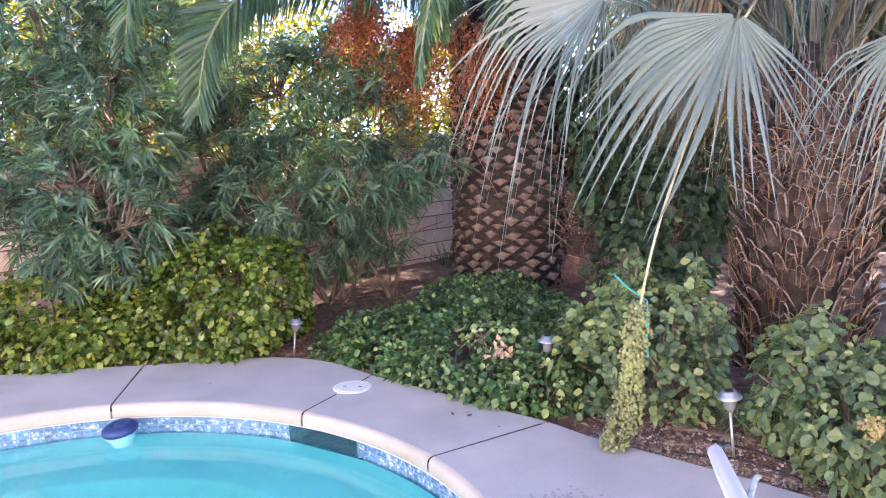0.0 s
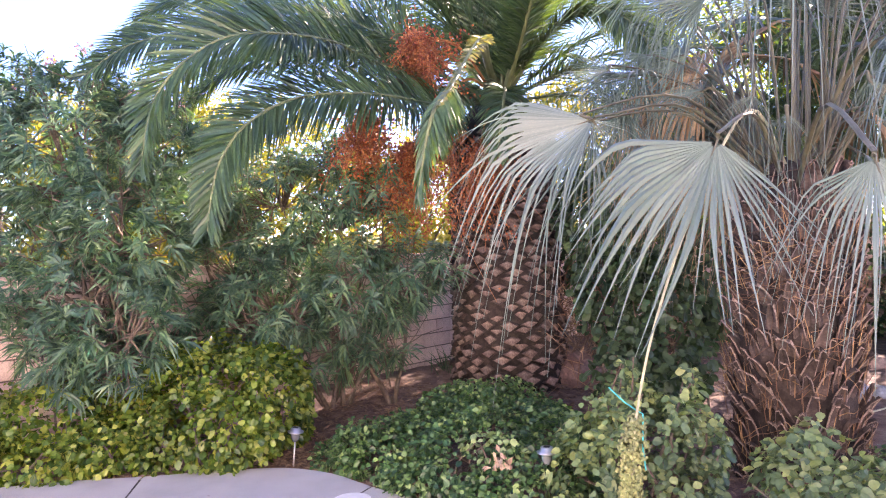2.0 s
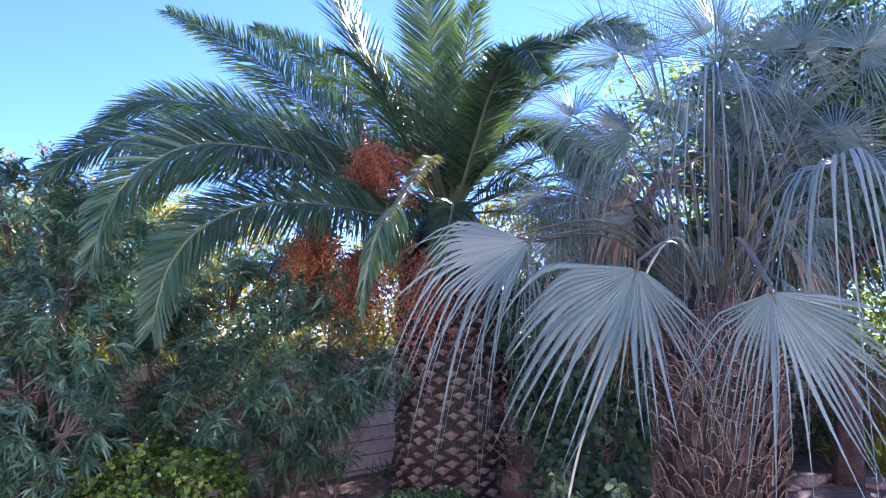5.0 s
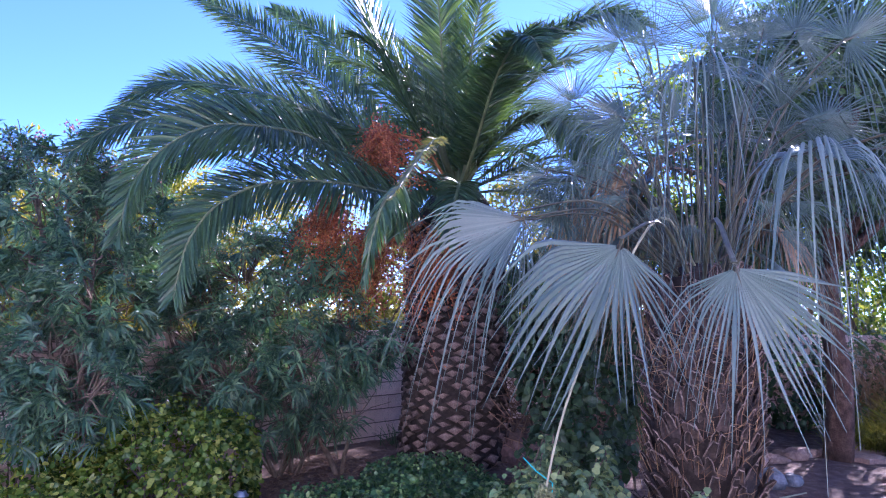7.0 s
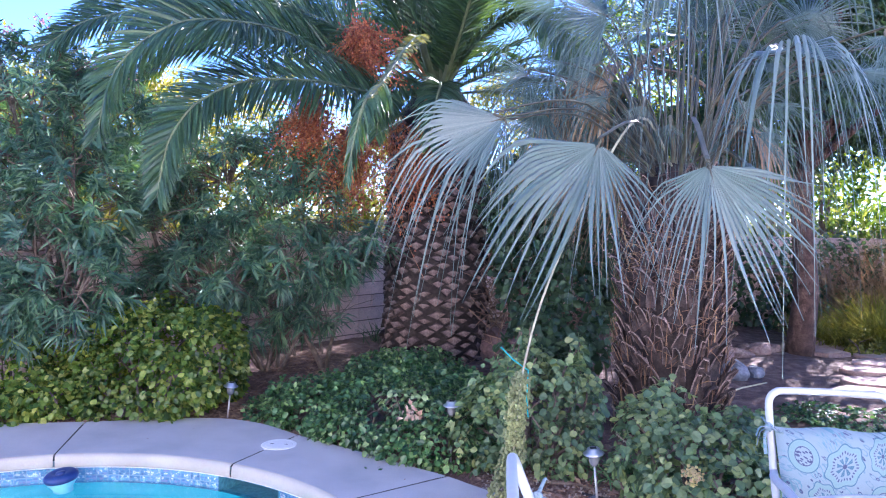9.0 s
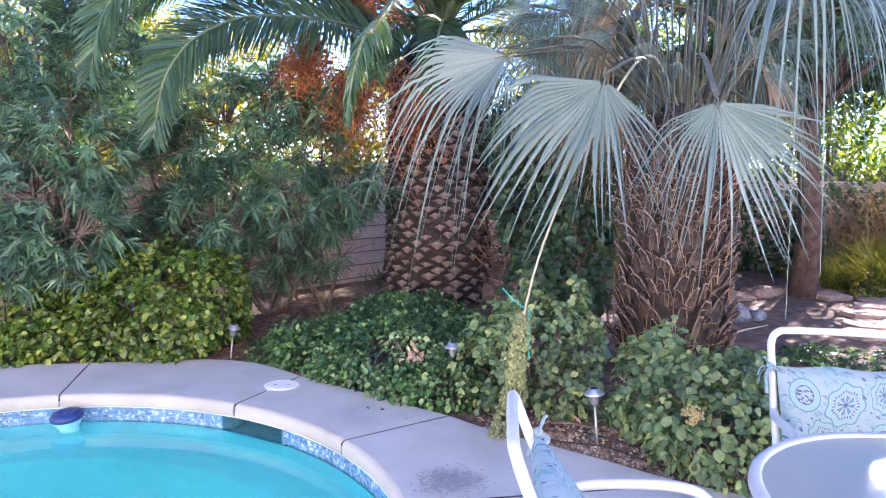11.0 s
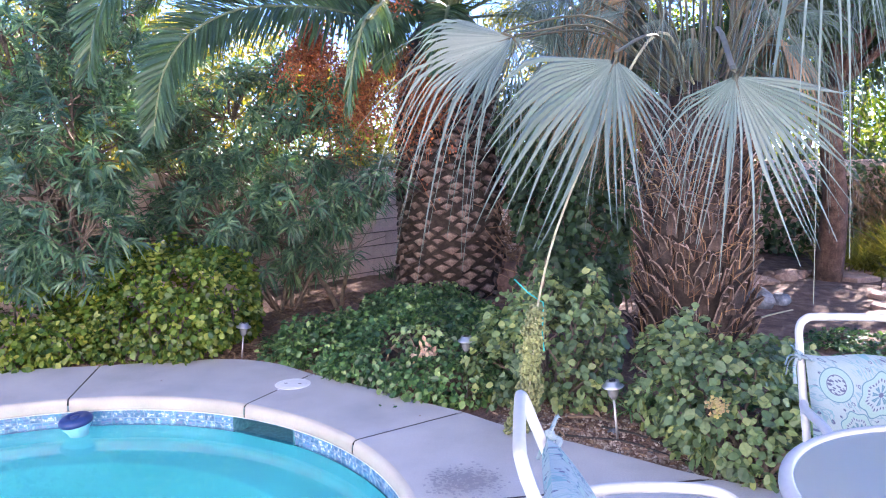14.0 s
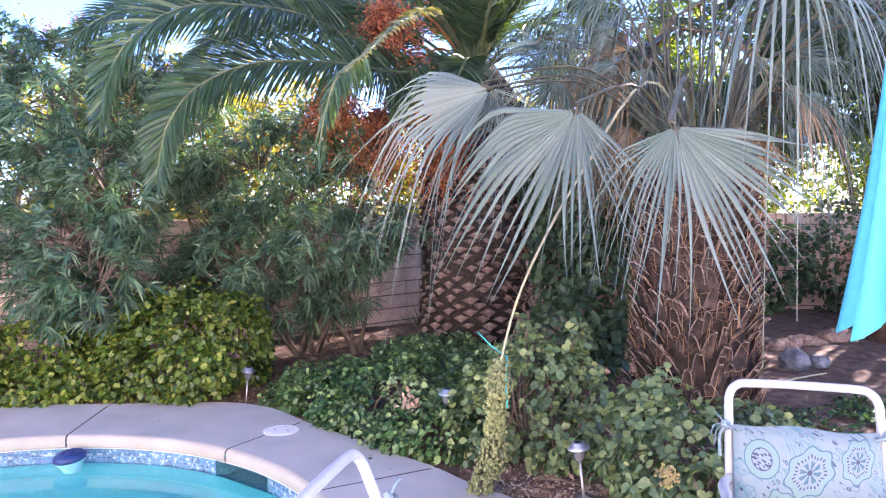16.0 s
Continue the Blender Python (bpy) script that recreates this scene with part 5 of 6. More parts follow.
    L((1.3, 5.9, 2.9), (-0.6, 0.6, 0.1), (0, -0.3, 0.9), 0.9, 17, droop=0.7)
    L((2.9, 5.9, 3.0), (0.6, 0.6, 0.2), (0, -0.3, 0.9), 0.9, 18, droop=0.6)
    L((2.3, 5.4, 4.1), (0.1, 0.3, 0.9), (0.2, -0.9, 0.3), 0.95, 19, droop=0.1)
    L((1.6, 5.6, 4.0), (-0.4, 0.3, 0.8), (0.0, -0.9, 0.4), 0.95, 20, droop=0.12)
    L((2.9, 5.3, 3.9), (0.5, 0.2, 0.8), (0.1, -0.9, 0.3), 0.95, 21, droop=0.12)
    q = np.random.default_rng(77)
    for k in range(40):
        az, el = radians(q.uniform(0, 360)), radians(q.uniform(15, 85) if k < 24 else q.uniform(-12, 40))
        ln = q.uniform(0.95, 1.35) if k < 24 else q.uniform(0.7, 1.15)
        d = np.array([math.cos(az) * math.cos(el), math.sin(az) * math.cos(el), math.sin(el)])
        if d[1] < -0.55 or (el < 0.5 and d[1] < -0.2):
            continue
        hub = np.array(crown) + d * ln * np.array([0.9, 0.9, 1.15])
        ax = d + np.array([0, 0, -0.35]) + q.normal(size=3) * 0.15
        L(tuple(hub), tuple(ax), tuple(np.array([0, -0.5, 0.7]) + q.normal(size=3) * 0.4), q.uniform(0.75, 0.95), 100 + k, droop=q.uniform(0.8, 1.6) * (0.3 if el > 1.0 else 0.55 if el < 0.4 else 1.0), spread_deg=q.uniform(180, 230), split=q.uniform(0.24, 0.38), fold=q.uniform(0.1, 0.5), segs=32, width=0.8, bend_at=0.3)
    # short leaves falling over the crown's heart
    for k, (hx, hy, hz, ax) in enumerate([(1.72, 4.42, 2.42, -0.35), (2.32, 4.36, 2.45, 0.30), (1.90, 4.42, 2.30, -0.1), (2.52, 4.52, 2.30, 0.5)]):
        L((hx, hy, hz), (ax, -0.45, -0.8), (0.1 * ax, -0.9, 0.35), 0.6, 70 + k, droop=0.7, spread_deg=110, split=0.12, segs=16, width=0.6, bend_at=0.2, uneven=0.3)
    # the dense back of the crown, green and withered leaves together
    for k in range(18):
        az, el = radians(q.uniform(15, 165)), radians(q.uniform(2, 48))
        d = np.array([math.cos(az) * math.cos(el), math.sin(az) * math.cos(el), math.sin(el)])
        hub = np.array(crown) + np.array([0, 0.1, 0.35]) + d * q.uniform(0.6, 1.15)
        L(tuple(hub), tuple(d + np.array([0, 0, -0.6])), tuple(np.array([0, -0.8, 0.4]) + q.normal(size=3) * 0.3), q.uniform(0.7, 0.95), 160 + k, material=DRYFAN if k % 3 == 0 else None, droop=q.uniform(0.5, 1.1), spread_deg=q.uniform(150, 210), split=0.42, fold=q.uniform(0.2, 0.5), segs=28)
    # old dry leaves hanging against the trunk top
    for k, (hx, hy, hz) in enumerate([(1.75, 5.35, 2.1), (1.95, 5.5, 2.0), (1.62, 5.15, 2.15), (2.5, 5.3, 2.1), (1.45, 5.9, 2.3), (1.25, 6.2, 2.2), (1.65, 6.1, 2.4)]):
        L((hx, hy, hz), (-0.1, 0.25, -0.95), (0, -0.9, 0.1), 0.8, 30 + k, material=DRYFAN, droop=0.3, spread_deg=110, fold=0.5, segs=26)
    # the hanging fruit bunch on its long stalk
    st = Geo()
    tube(st, spline([crown, (1.72, 4.5, 2.35), (1.33, 4.15, 1.78), (1.05, 3.74, 1.20), (0.93, 3.60, 0.76), (0.90, 3.60, 0.45), (0.87, 3.6, 0.12)], 30), [0.010, 0.007, 0.005], 6)
    ob = part("fruit_stalk", st, STALK, palm, "pale yellow arching fruit stalk")
    q = np.random.default_rng(5)
    n = 1500
    t = q.random(n)
    c = np.stack([np.interp(t, [0, .5, 1], [0.925, 0.895, 0.86]), np.full(n, 3.62), np.interp(t, [0, 1], [0.745, 0.015])], 1)
    wide = np.interp(t, [0, .1, .3, .5, .6, .8, 1], [0.03, 0.062, 0.064, 0.05, 0.068, 0.074, 0.06]) * (1 + 0.25 * np.sin(t * 40))
    off = unit(q.normal(size=(n, 3)) * np.array([1, 1, 0.4])) * (wide * q.uniform(0.6, 1, n))[:, None]
    c[:, 0] -= 0.06 * np.clip(t - 0.75, 0, 1) * 4
    g = Geo()
    v, f = [], []
    ball = []
    for th in (0.0, 0.9, 1.9, math.pi):
        ball.append([(math.sin(th) * math.cos(p), math.sin(th) * math.sin(p), math.cos(th)) for p in np.linspace(0, 2 * math.pi, 6, endpoint=False)])
    ball = np.array(ball).reshape(-1, 3)
    bf = [(i * 6 + j, (i + 1) * 6 + j, (i + 1) * 6 + (j + 1) % 6, i * 6 + (j + 1) % 6) for i in range(3) for j in range(6)]
    size = q.uniform(0.0085, 0.0125, n)
    g.spread((c + off)[:, None, :] + size[:, None, None] * ball[None], bf)
    part("fruit", g, GREENFRUIT, ob, "dense column of small green fruit", smooth=True)
    s2 = Geo()
    tube(s2, [(0.80, 3.60, 0.90), (0.87, 3.6, 0.83), (0.93, 3.615, 0.785), (0.96, 3.60, 0.77), (0.955, 3.59, 0.6), (0.965, 3.58, 0.5)], 0.004, 5)
    part("string", s2, TEALSTR, ob, "teal tie string")
    return palm


fan_palm()

# dry fronds and brush in the gap behind the palms
dry = thing("dry_brush", "tangle of dead brown fronds and twigs behind the palms", "dry brush", kind="stuff")
q = np.random.default_rng(12)
g = Geo()
for k in range(900):
    b = np.array([q.uniform(0.5, 1.9), q.uniform(7.0, 8.6), q.uniform(0.0, 1.3)])
    d = unit(q.normal(size=3) * np.array([1, 0.6, 1.0]) + np.array([0, 0, 0.4])) * q.uniform(0.2, 0.7)
    tube(g, [b, b + d * 0.5 + q.normal(size=3) * 0.05, b + d - np.array([0, 0, 0.1])], [0.006, 0.002], 3, cap=False)
part("brush", g, STRAW, dry, kind="stuff")


# ---- beyond the wall ----
def far_bush(name, label, at, size, count, material, seed, leaf=0.12):
    r = np.random.default_rng(seed)
    x, y = at
    z = bed_z(x, y)
    w, h = size
    blobs = [(x + r.uniform(-.4, .4) * w, y + r.uniform(-.4, .4) * w, z + h * r.uniform(0.4, 0.8), w * r.uniform(.35, .6), w * r.uniform(.35, .6), h * r.uniform(.25, .4)) for _ in range(6)]
    ob = thing(name, label, "bush")
    p, d = cloud(blobs, count, seed, 0.6, 0.35)
    n = len(p)
    g = Geo()
    L = leaf * r.uniform(0.6, 1.3, n)
    leaves(g, LANCE, p, d + r.normal(size=(n, 3)) * 0.8, r.normal(size=(n, 3)), L, L * 0.45)
    part("foliage", g, material, ob, kind="stuff")
    t = Geo()
    for b in blobs:
        branches(t, (x + r.normal() * .1, y + r.normal() * .1, z - .1), [b[:3]], 0.05, seed)
    part("trunk", t, WOOD, ob)
    return ob


# the one at (0.75, 11.9), hidden by the date palm, is added to block sun
for k, (x, y, w, h) in enumerate([(-4.6, 7.6, 1.6, 2.9), (-3.6, 8.8, 1.6, 3.1), (-2.5, 9.6, 1.5, 3.1), (-1.5, 10.6, 1.4, 2.8), (-6.0, 7.5, 2.0, 3.4), (-5.2, 10, 2.2, 3.2), (-0.8, 13.5, 1.8, 2.3), (0.75, 11.9, 1.3, 3.6), (-7.5, 12, 3.0, 4.2), (-4.0, 14, 3.0, 4.0), (-2.0, 16, 3.0, 3.4)]):
    far_bush("sunlit_bush", "sunlit yellow-green bush beyond the garden wall", (x, y), (w, h), 7600, SUNLEAF, 200 + k, 0.10)
# those over 4 m, mostly hidden by the fan palm, are added sun blockers
for k, (x, y, w, h) in enumerate([(5.3, 12.4, 2.0, 5.0), (6.1, 12.3, 1.8, 4.2), (7.2, 12.2, 1.5, 1.9), (8.0, 12.1, 1.4, 1.8), (8.8, 12.1, 1.4, 1.8), (9.6, 12.1, 1.4, 2.2), (3.0, 12.7, 2.0, 3.3), (7.0, 12.6, 1.8, 2.0), (8.6, 12.4, 1.8, 1.9), (10.2, 12.3, 2.4, 2.6), (1.2, 13.2, 1.8, 3.0), (3.4, 12.1, 1.9, 5.2), (2.4, 12.0, 1.6, 4.4)]):
    far_bush("garden_bush", "backlit green bush behind the back wall, the tallest added to block sun", (x, y), (w, h), int(1500 * w * max(1.2, h - 1.6)), HEDGE, 220 + k, 0.12)
lawn = Geo()
lx, ly = np.meshgrid(np.linspace(-30, 25, 60), np.linspace(13, 60, 40))
lz = ground_height(lx, ly) + 0.03
lawn.add(np.stack([lx, ly, lz], -1).reshape(-1, 3), [(i * 60 + j, i * 60 + j + 1, (i + 1) * 60 + j + 1, (i + 1) * 60 + j) for i in range(39) for j in range(59)])
tagged(part("lawn", lawn, LAWN, None, smooth=True), "sunlit yellow-green lawn beyond the wall", "lawn", kind="structure")

# ---- right hand garden ----
def trunk_tree(at, h, r0, seed, label):
    ob = thing("shade_tree", label, "tree")
    x, y = at
    z = bed_z(x, y)
    q = np.random.default_rng(seed)
    g = Geo()
    tube(g, spline([(x, y, z - .1), (x + .05, y, z + h * .3), (x - .03, y + .05, z + h * .65), (x + .1, y, z + h)], 14), [r0 * 1.25, r0, r0 * .8, r0 * .5], 12)
    tips = [(x + 0.7 + q.uniform(-1.6, 1.8), y + q.uniform(-1.5, 1.5), z + h + q.uniform(0.4, 2.2)) for _ in range(14)]
    branches(g, (x, y, z + h * .75), tips, r0 * .45, seed)
    part("trunk", g, BARK, ob, "dark rough trunk", smooth=True)
    c = Geo()
    # clumps past the tips, mostly unseen, are added to keep sun off the patio
    p, d = cloud([(*t, 1.0, 1.0, .7) for t in tips] + [(x - .5, y + .5, z + 2.75, .9, .8, .5), (x - 1.2, y + .7, z + 2.5, .8, .8, .5), (x + .2, y + 1.0, z + 2.7, .9, .7, .5), (x + 1.7, y + 1.15, z + 3.0, 1.0, .8, .4), (x + 1.0, y + .8, z + 3.0, .8, .7, .4), (x + 1.5, y + .2, z + 2.85, .8, .6, .4), (x + 2.05, y + 1.6, z + 2.75, .7, .6, .3), (x + 2.2, y - .3, z + 4.6, 1.4, 1.2, .8), (x + 2.05, y - .15, z + 4.65, .75, .6, .5), (x + 2.3, y - .3, z + 4.75, .6, .5, .4), (x + 1.6, y - 1.2, z + 4.0, 1.2, 1.0, .7), (x + 2.9, y + .5, z + 5.2, 1.4, 1.2, .8), (x + 3.2, y - 1.0, z + 4.6, 1.2, 1.1, .8), (x + 1.3, y - .2, z + 4.1, 1.1, 1.0, .7), (x + 2.6, y + .1, z + 4.0, 1.1, 1.0, .6)], 84000, seed, 0.8, 0.3)
    n = len(p)
    L = 0.13 * q.uniform(.6, 1.3, n)
    leaves(c, LANCE, p, d + q.normal(size=(n, 3)), q.normal(size=(n, 3)), L, L * .4)
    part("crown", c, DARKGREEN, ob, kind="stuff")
    return ob


trunk_tree((4.34, 8.35), 2.9, 0.135, 301, "dark-trunked tree behind the fan palm, its unseen crown added to block sun")


def grass_clump(at, h, count, seed, material, label="sunlit clump of ornamental grass"):
    q = np.random.default_rng(seed)
    ob = thing("grass_clump", label, "grass")
    x, y = at
    z = bed_z(x, y)
    verts = []
    for k in range(count):
        b = np.array([x + q.normal() * .12, y + q.normal() * .12, z - .02])
        d = unit(np.array([q.normal() * .45, q.normal() * .45, 1]))
        l = h * q.uniform(.6, 1.1)
        w = unit(np.cross(d, q.normal(size=3))) * .005
        row = []
        for t, s in ((0, 1), (.5, .9), (1, .1)):
            c = b + d * l * t + np.array([d[0], d[1], -.3]) * l * .5 * t * t
            row += [c - w * s, c + w * s]
        verts.append(row)
    g = Geo()
    g.spread(np.array(verts), [(0, 1, 3, 2), (2, 3, 5, 4)])
    part("tuft", g, material, ob, kind="stuff")
    return ob


for k, (x, y, h) in enumerate([(5.5, 8.7, .75), (5.9, 8.9, .9), (6.3, 8.8, .85), (5.15, 9.0, .6), (6.7, 9.0, .9), (5.65, 9.2, .9), (4.85, 9.1, .55)]):
    grass_clump((x, y), h, 480, 310 + k, SUNLEAF)
for k, (x, y, h) in enumerate([(6.0, 10.4, 1.7), (6.4, 10.2, 1.9), (6.9, 10.3, 1.8), (7.4, 10.2, 2.0), (8.0, 10.2, 1.9), (5.6, 10.6, 1.6)]):
    grass_clump((x, y), h, 420, 340 + k, DRYFAN, "tall dry brown grass against the back wall")
grass_clump((1.62, 3.95), .22, 130, 320, COVER, "low green grass tuft under the fan palm")
grass_clump((-0.62, 8.25), .4, 70, 321, DARKGREEN, "dark grass tuft at the foot of the wall")
round_shrub("sunny_shrub", "small bright green shrub beside the flagstones", [(5.05, 8.4, .24, .16, .14, .2), (5.3, 8.4, .16, .15, .14, .14)], 420, .045, SUNLEAF, 331, twigs=6)
round_shrub("low_shrub", "low dark green mat of leaves behind the patio chair", [(2.45, 4.05, .10, .4, .35, .16), (2.85, 3.75, .13, .5, .45, .2), (3.3, 3.6, .13, .5, .45, .2), (3.9, 3.9, .13, .5, .5, .22), (3.2, 4.3, .08, .5, .4, .10), (3.0, 5.0, .07, .5, .5, .09), (3.6, 5.4, .07, .6, .5, .09), (2.7, 4.4, .06, .35, .4, .09)], 16000, .038, COVER, 332, twigs=16)
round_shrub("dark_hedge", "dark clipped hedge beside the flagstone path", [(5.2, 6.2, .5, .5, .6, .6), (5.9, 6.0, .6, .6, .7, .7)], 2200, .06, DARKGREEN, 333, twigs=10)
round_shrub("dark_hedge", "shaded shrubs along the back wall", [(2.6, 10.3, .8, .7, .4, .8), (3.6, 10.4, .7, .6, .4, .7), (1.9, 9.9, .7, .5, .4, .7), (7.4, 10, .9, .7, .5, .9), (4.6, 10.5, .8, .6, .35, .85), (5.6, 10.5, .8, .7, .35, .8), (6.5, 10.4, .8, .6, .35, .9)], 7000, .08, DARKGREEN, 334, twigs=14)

# flagstones: irregular pieces on the soil
path = thing("flagstone_path", "reddish flagstone path in irregular pieces, partly sunlit", "path", kind="structure")
r = random.Random(21)
for i in range(7):
    for j in range(6):
        x, y = 3.55 + i * .55 + (j % 2) * .25 + r.uniform(-.06, .06), 6.35 + j * .5 + r.uniform(-.06, .06)
        if x < 4.0 + (y - 6.3) * .25:
            continue
        z = bed_z(x, y)
        n = r.choice((5, 6, 7))
        a0 = r.random() * 6
        ring = [(x + r.uniform(.22, .29) * math.cos(a0 + 2 * math.pi * k / n), y + r.uniform(.2, .26) * math.sin(a0 + 2 * math.pi * k / n)) for k in range(n)]
        g = Geo()
        v = [(px, py, z - .02) for px, py in ring] + [(px, py, z + .03) for px, py in ring] + [(x + (px - x) * .95, y + (py - y) * .95, z + .036) for px, py in ring] + [(x, y, z + .037)]
        f = [(k, (k + 1) % n, n + (k + 1) % n, n + k) for k in range(n)] + [(n + k, n + (k + 1) % n, 2 * n + (k + 1) % n, 2 * n + k) for k in range(n)] + [(2 * n + k, 2 * n + (k + 1) % n, 3 * n) for k in range(n)]
        g.add(v, f)
        part("flagstone", g, FLAG, path)


def rock(at, size, seed, label, material=ROCK, sink=.35, group=""):
    g = Geo()
    z = bed_z(*at)
    lumps(g, (0, 0, 0), size, seed)
    ob = part("rock", g, material, None, smooth=False)
    ob.location = (at[0], at[1], z + size[2] * (1 - sink) - .02)
    return tagged(ob, label, "rock", group)


rock((0.70, 7.44), (.29, .20, .22), 1, "large flat-faced red-brown boulder beside the date palm", BOULDER, .5)
rock((3.13, 6.85), (.14, .11, .12), 3, "pale blue-grey rock on the soil", GREYROCK)
rock((3.36, 6.95), (.10, .08, .08), 4, "dark grey rock on the soil", GREYROCK)
rock((0.55, 6.0), (.09, .07, .05), 5, "small grey stone on the mulch", GREYROCK)
r = random.Random(5)
for k in range(26):
    x = 3.0 + k * .12 + r.uniform(-.05, .05)
    rock((x, 7.85 + (x - 3) * .62 + r.uniform(-.16, .16)), (r.uniform(.08, .16), r.uniform(.07, .12), r.uniform(.05, .09)), 30 + k, "weathered border stone along the path", group="border stones")
for k in range(60):
    a = r.random()
    x = 1.0 + a * 1.1
    y = np.interp(x, edge_line[:, 0], edge_line[:, 1]) + r.uniform(.04, .5)
    s = r.uniform(.012, .03)
    rock((x, float(y)), (s * 1.4, s, s * .8), 80 + k, "small pebble lying on the mulch", ROCK if k % 3 else GREYROCK, .4, "pebbles")

# mulch litter: dry strips and leaf scraps
litter = thing("leaf_litter", "dry brown leaves and straw scattered over the beds", "leaf litter", kind="stuff")
q = np.random.default_rng(40)
n = 9000
x = np.concatenate([q.uniform(-1.6, -.4, 4200), q.uniform(.6, 2.6, 3600), q.uniform(.2, 1.6, 1600), q.uniform(-3.4, 3, 2000)])
y = np.concatenate([q.uniform(5.0, 7.6, 4200), q.uniform(3.0, 4.8, 3600), q.uniform(5.4, 8.0, 1600), q.uniform(4.5, 9, 2000)])
hx = q.uniform(-3.9, 0.2, 3000)
x, y = np.concatenate([x, hx]), np.concatenate([y, np.interp(hx, edge_line[:, 0], edge_line[:, 1]) + q.uniform(-.03, .4, 3000)])
ok = y > np.interp(x, edge_line[:, 0], edge_line[:, 1]) + .0
x, y = x[ok], y[ok]
z = ground_height(x, y) + q.uniform(.002, .02, len(x))
n = len(x)
g = Geo()
L = q.uniform(.02, .075, n)
leaves(g, LANCE, np.stack([x, y, z], 1), q.normal(size=(n, 3)) * np.array([1, 1, .15]), np.array([0, 0, 1.0]) + q.normal(size=(n, 3)) * .3, L, L * q.uniform(.12, .4, n))
part("litter", g, STRAW, litter)

gravel = thing("gravel", "fine gravel and small stones mixed into the soil", "gravel", kind="stuff")
q = np.random.default_rng(44)
n = 3600
x = q.uniform(0.7, 2.9, n)
y = np.interp(x, edge_line[:, 0], edge_line[:, 1]) + .01 + q.exponential(.3, n)
ok = y < 6
x, y = x[ok], y[ok]
n = len(x)
s_ = q.uniform(.004, .013, n)
g = Geo()
leaves(g, BERRY, np.stack([x, y, ground_height(x, y) + s_ * .4], 1), q.normal(size=(n, 3)), q.normal(size=(n, 3)), s_ * 1.3, s_)
part("grit", g, leafy("gravel stones", [(.12, .09, .08), (.22, .17, .15), (.34, .28, .26), (.45, .40, .38)], (0, 0, 0), 0.0, .9), gravel)


def dry_sprig(at, seed):
    ob = thing("dry_leaves", "cluster of dead pinkish-brown leaves in the ground cover", "dry leaves")
    q = np.random.default_rng(seed)
    n = 34
    p = np.array(at) + q.normal(size=(n, 3)) * np.array([.05, .03, .04])
    g = Geo()
    L = q.uniform(.04, .07, n)
    leaves(g, LANCE, p, q.normal(size=(n, 3)) + np.array([0, 0, -.6]), np.array([0, -1.0, .3]) + q.normal(size=(n, 3)) * .5, L, L * .5, droop=.2)
    part("leaf_cluster", g, leafy("dead leaves", [(.42, .27, .2), (.55, .40, .31), (.62, .48, .38)], (1.1, 1, .8), .2, .8), ob)


dry_sprig((0.22, 4.33, 0.30), 7)
PALE = leafy("pale green leaves", [(0.19, 0.29, 0.13), (0.29, 0.41, 0.19), (0.42, 0.53, 0.28)], (1.1, 1.2, 0.6), 0.3, 0.35, 0.55)
round_shrub("pale_sprig", "pale green leafy sprig among the darker ground cover", [(0.14, 4.52, 0.33, 0.14, 0.12, 0.10), (0.30, 4.46, 0.27, 0.10, 0.10, 0.09), (0.02, 4.62, 0.30, 0.10, 0.10, 0.07)], 190, 0.046, PALE, 55, twigs=6)
g = Geo()
tube(g, spline([(0.50, 4.62, 0.22), (0.55, 4.64, 0.40), (0.64, 4.66, 0.46), (0.74, 4.66, 0.40), (0.78, 4.64, 0.24)], 20), [.004, .003], 5)
tagged(part("dry_stalk", g, STALK, None, smooth=True), "thin pale dry stalk arching over the ground cover", "stalk")
for k, (x, y) in enumerate([(0.0, 4.05), (-0.03, 3.99), (0.05, 4.02), (0.22, 3.9), (-1.5, 4.7), (-1.75, 4.45)]):
    q = np.random.default_rng(500 + k)
    g = Geo()
    n = 1
    L = np.full(n, .035 if k < 3 else .015)
    leaves(g, ROUND_LEAF, np.array([(x, y, .008)]) + q.normal(size=(n, 3)) * np.array([.02, .02, .002]), q.normal(size=(n, 3)) * np.array([1, 1, .2]), np.array([0, 0, 1.0]) + q.normal(size=(n, 3)) * .3, L, L * .6)
    tagged(part("fallen_leaf", g, COVER if k < 3 else STRAW, None), "small fallen leaf lying on the concrete", "leaf", "fallen leaves")

# mineral stain on the deck
stain = Geo()
q = np.random.default_rng(15)
n = 620
p = np.column_stack([q.normal(.56, .085, n), q.normal(2.98, .075, n), .0015 + .000012 * np.arange(n)])
a = q.uniform(0, 6.3, n)
s = q.uniform(.003, .013, n)
hexa = np.stack([np.stack([np.cos(a + k * 1.047) * s * q.uniform(.5, 1.2, n), np.sin(a + k * 1.047) * s * q.uniform(.5, 1.2, n), np.zeros(n)], 1) for k in range(6)], 1)
stain.spread(p[:, None, :] + hexa, [(0, 1, 2, 3), (0, 3, 4, 5)])
tagged(part("deck_stain", stain, plain("grey mineral stain", (.32, .315, .33), .9), None), "mottled grey stain on the concrete deck", "stain", kind="structure")


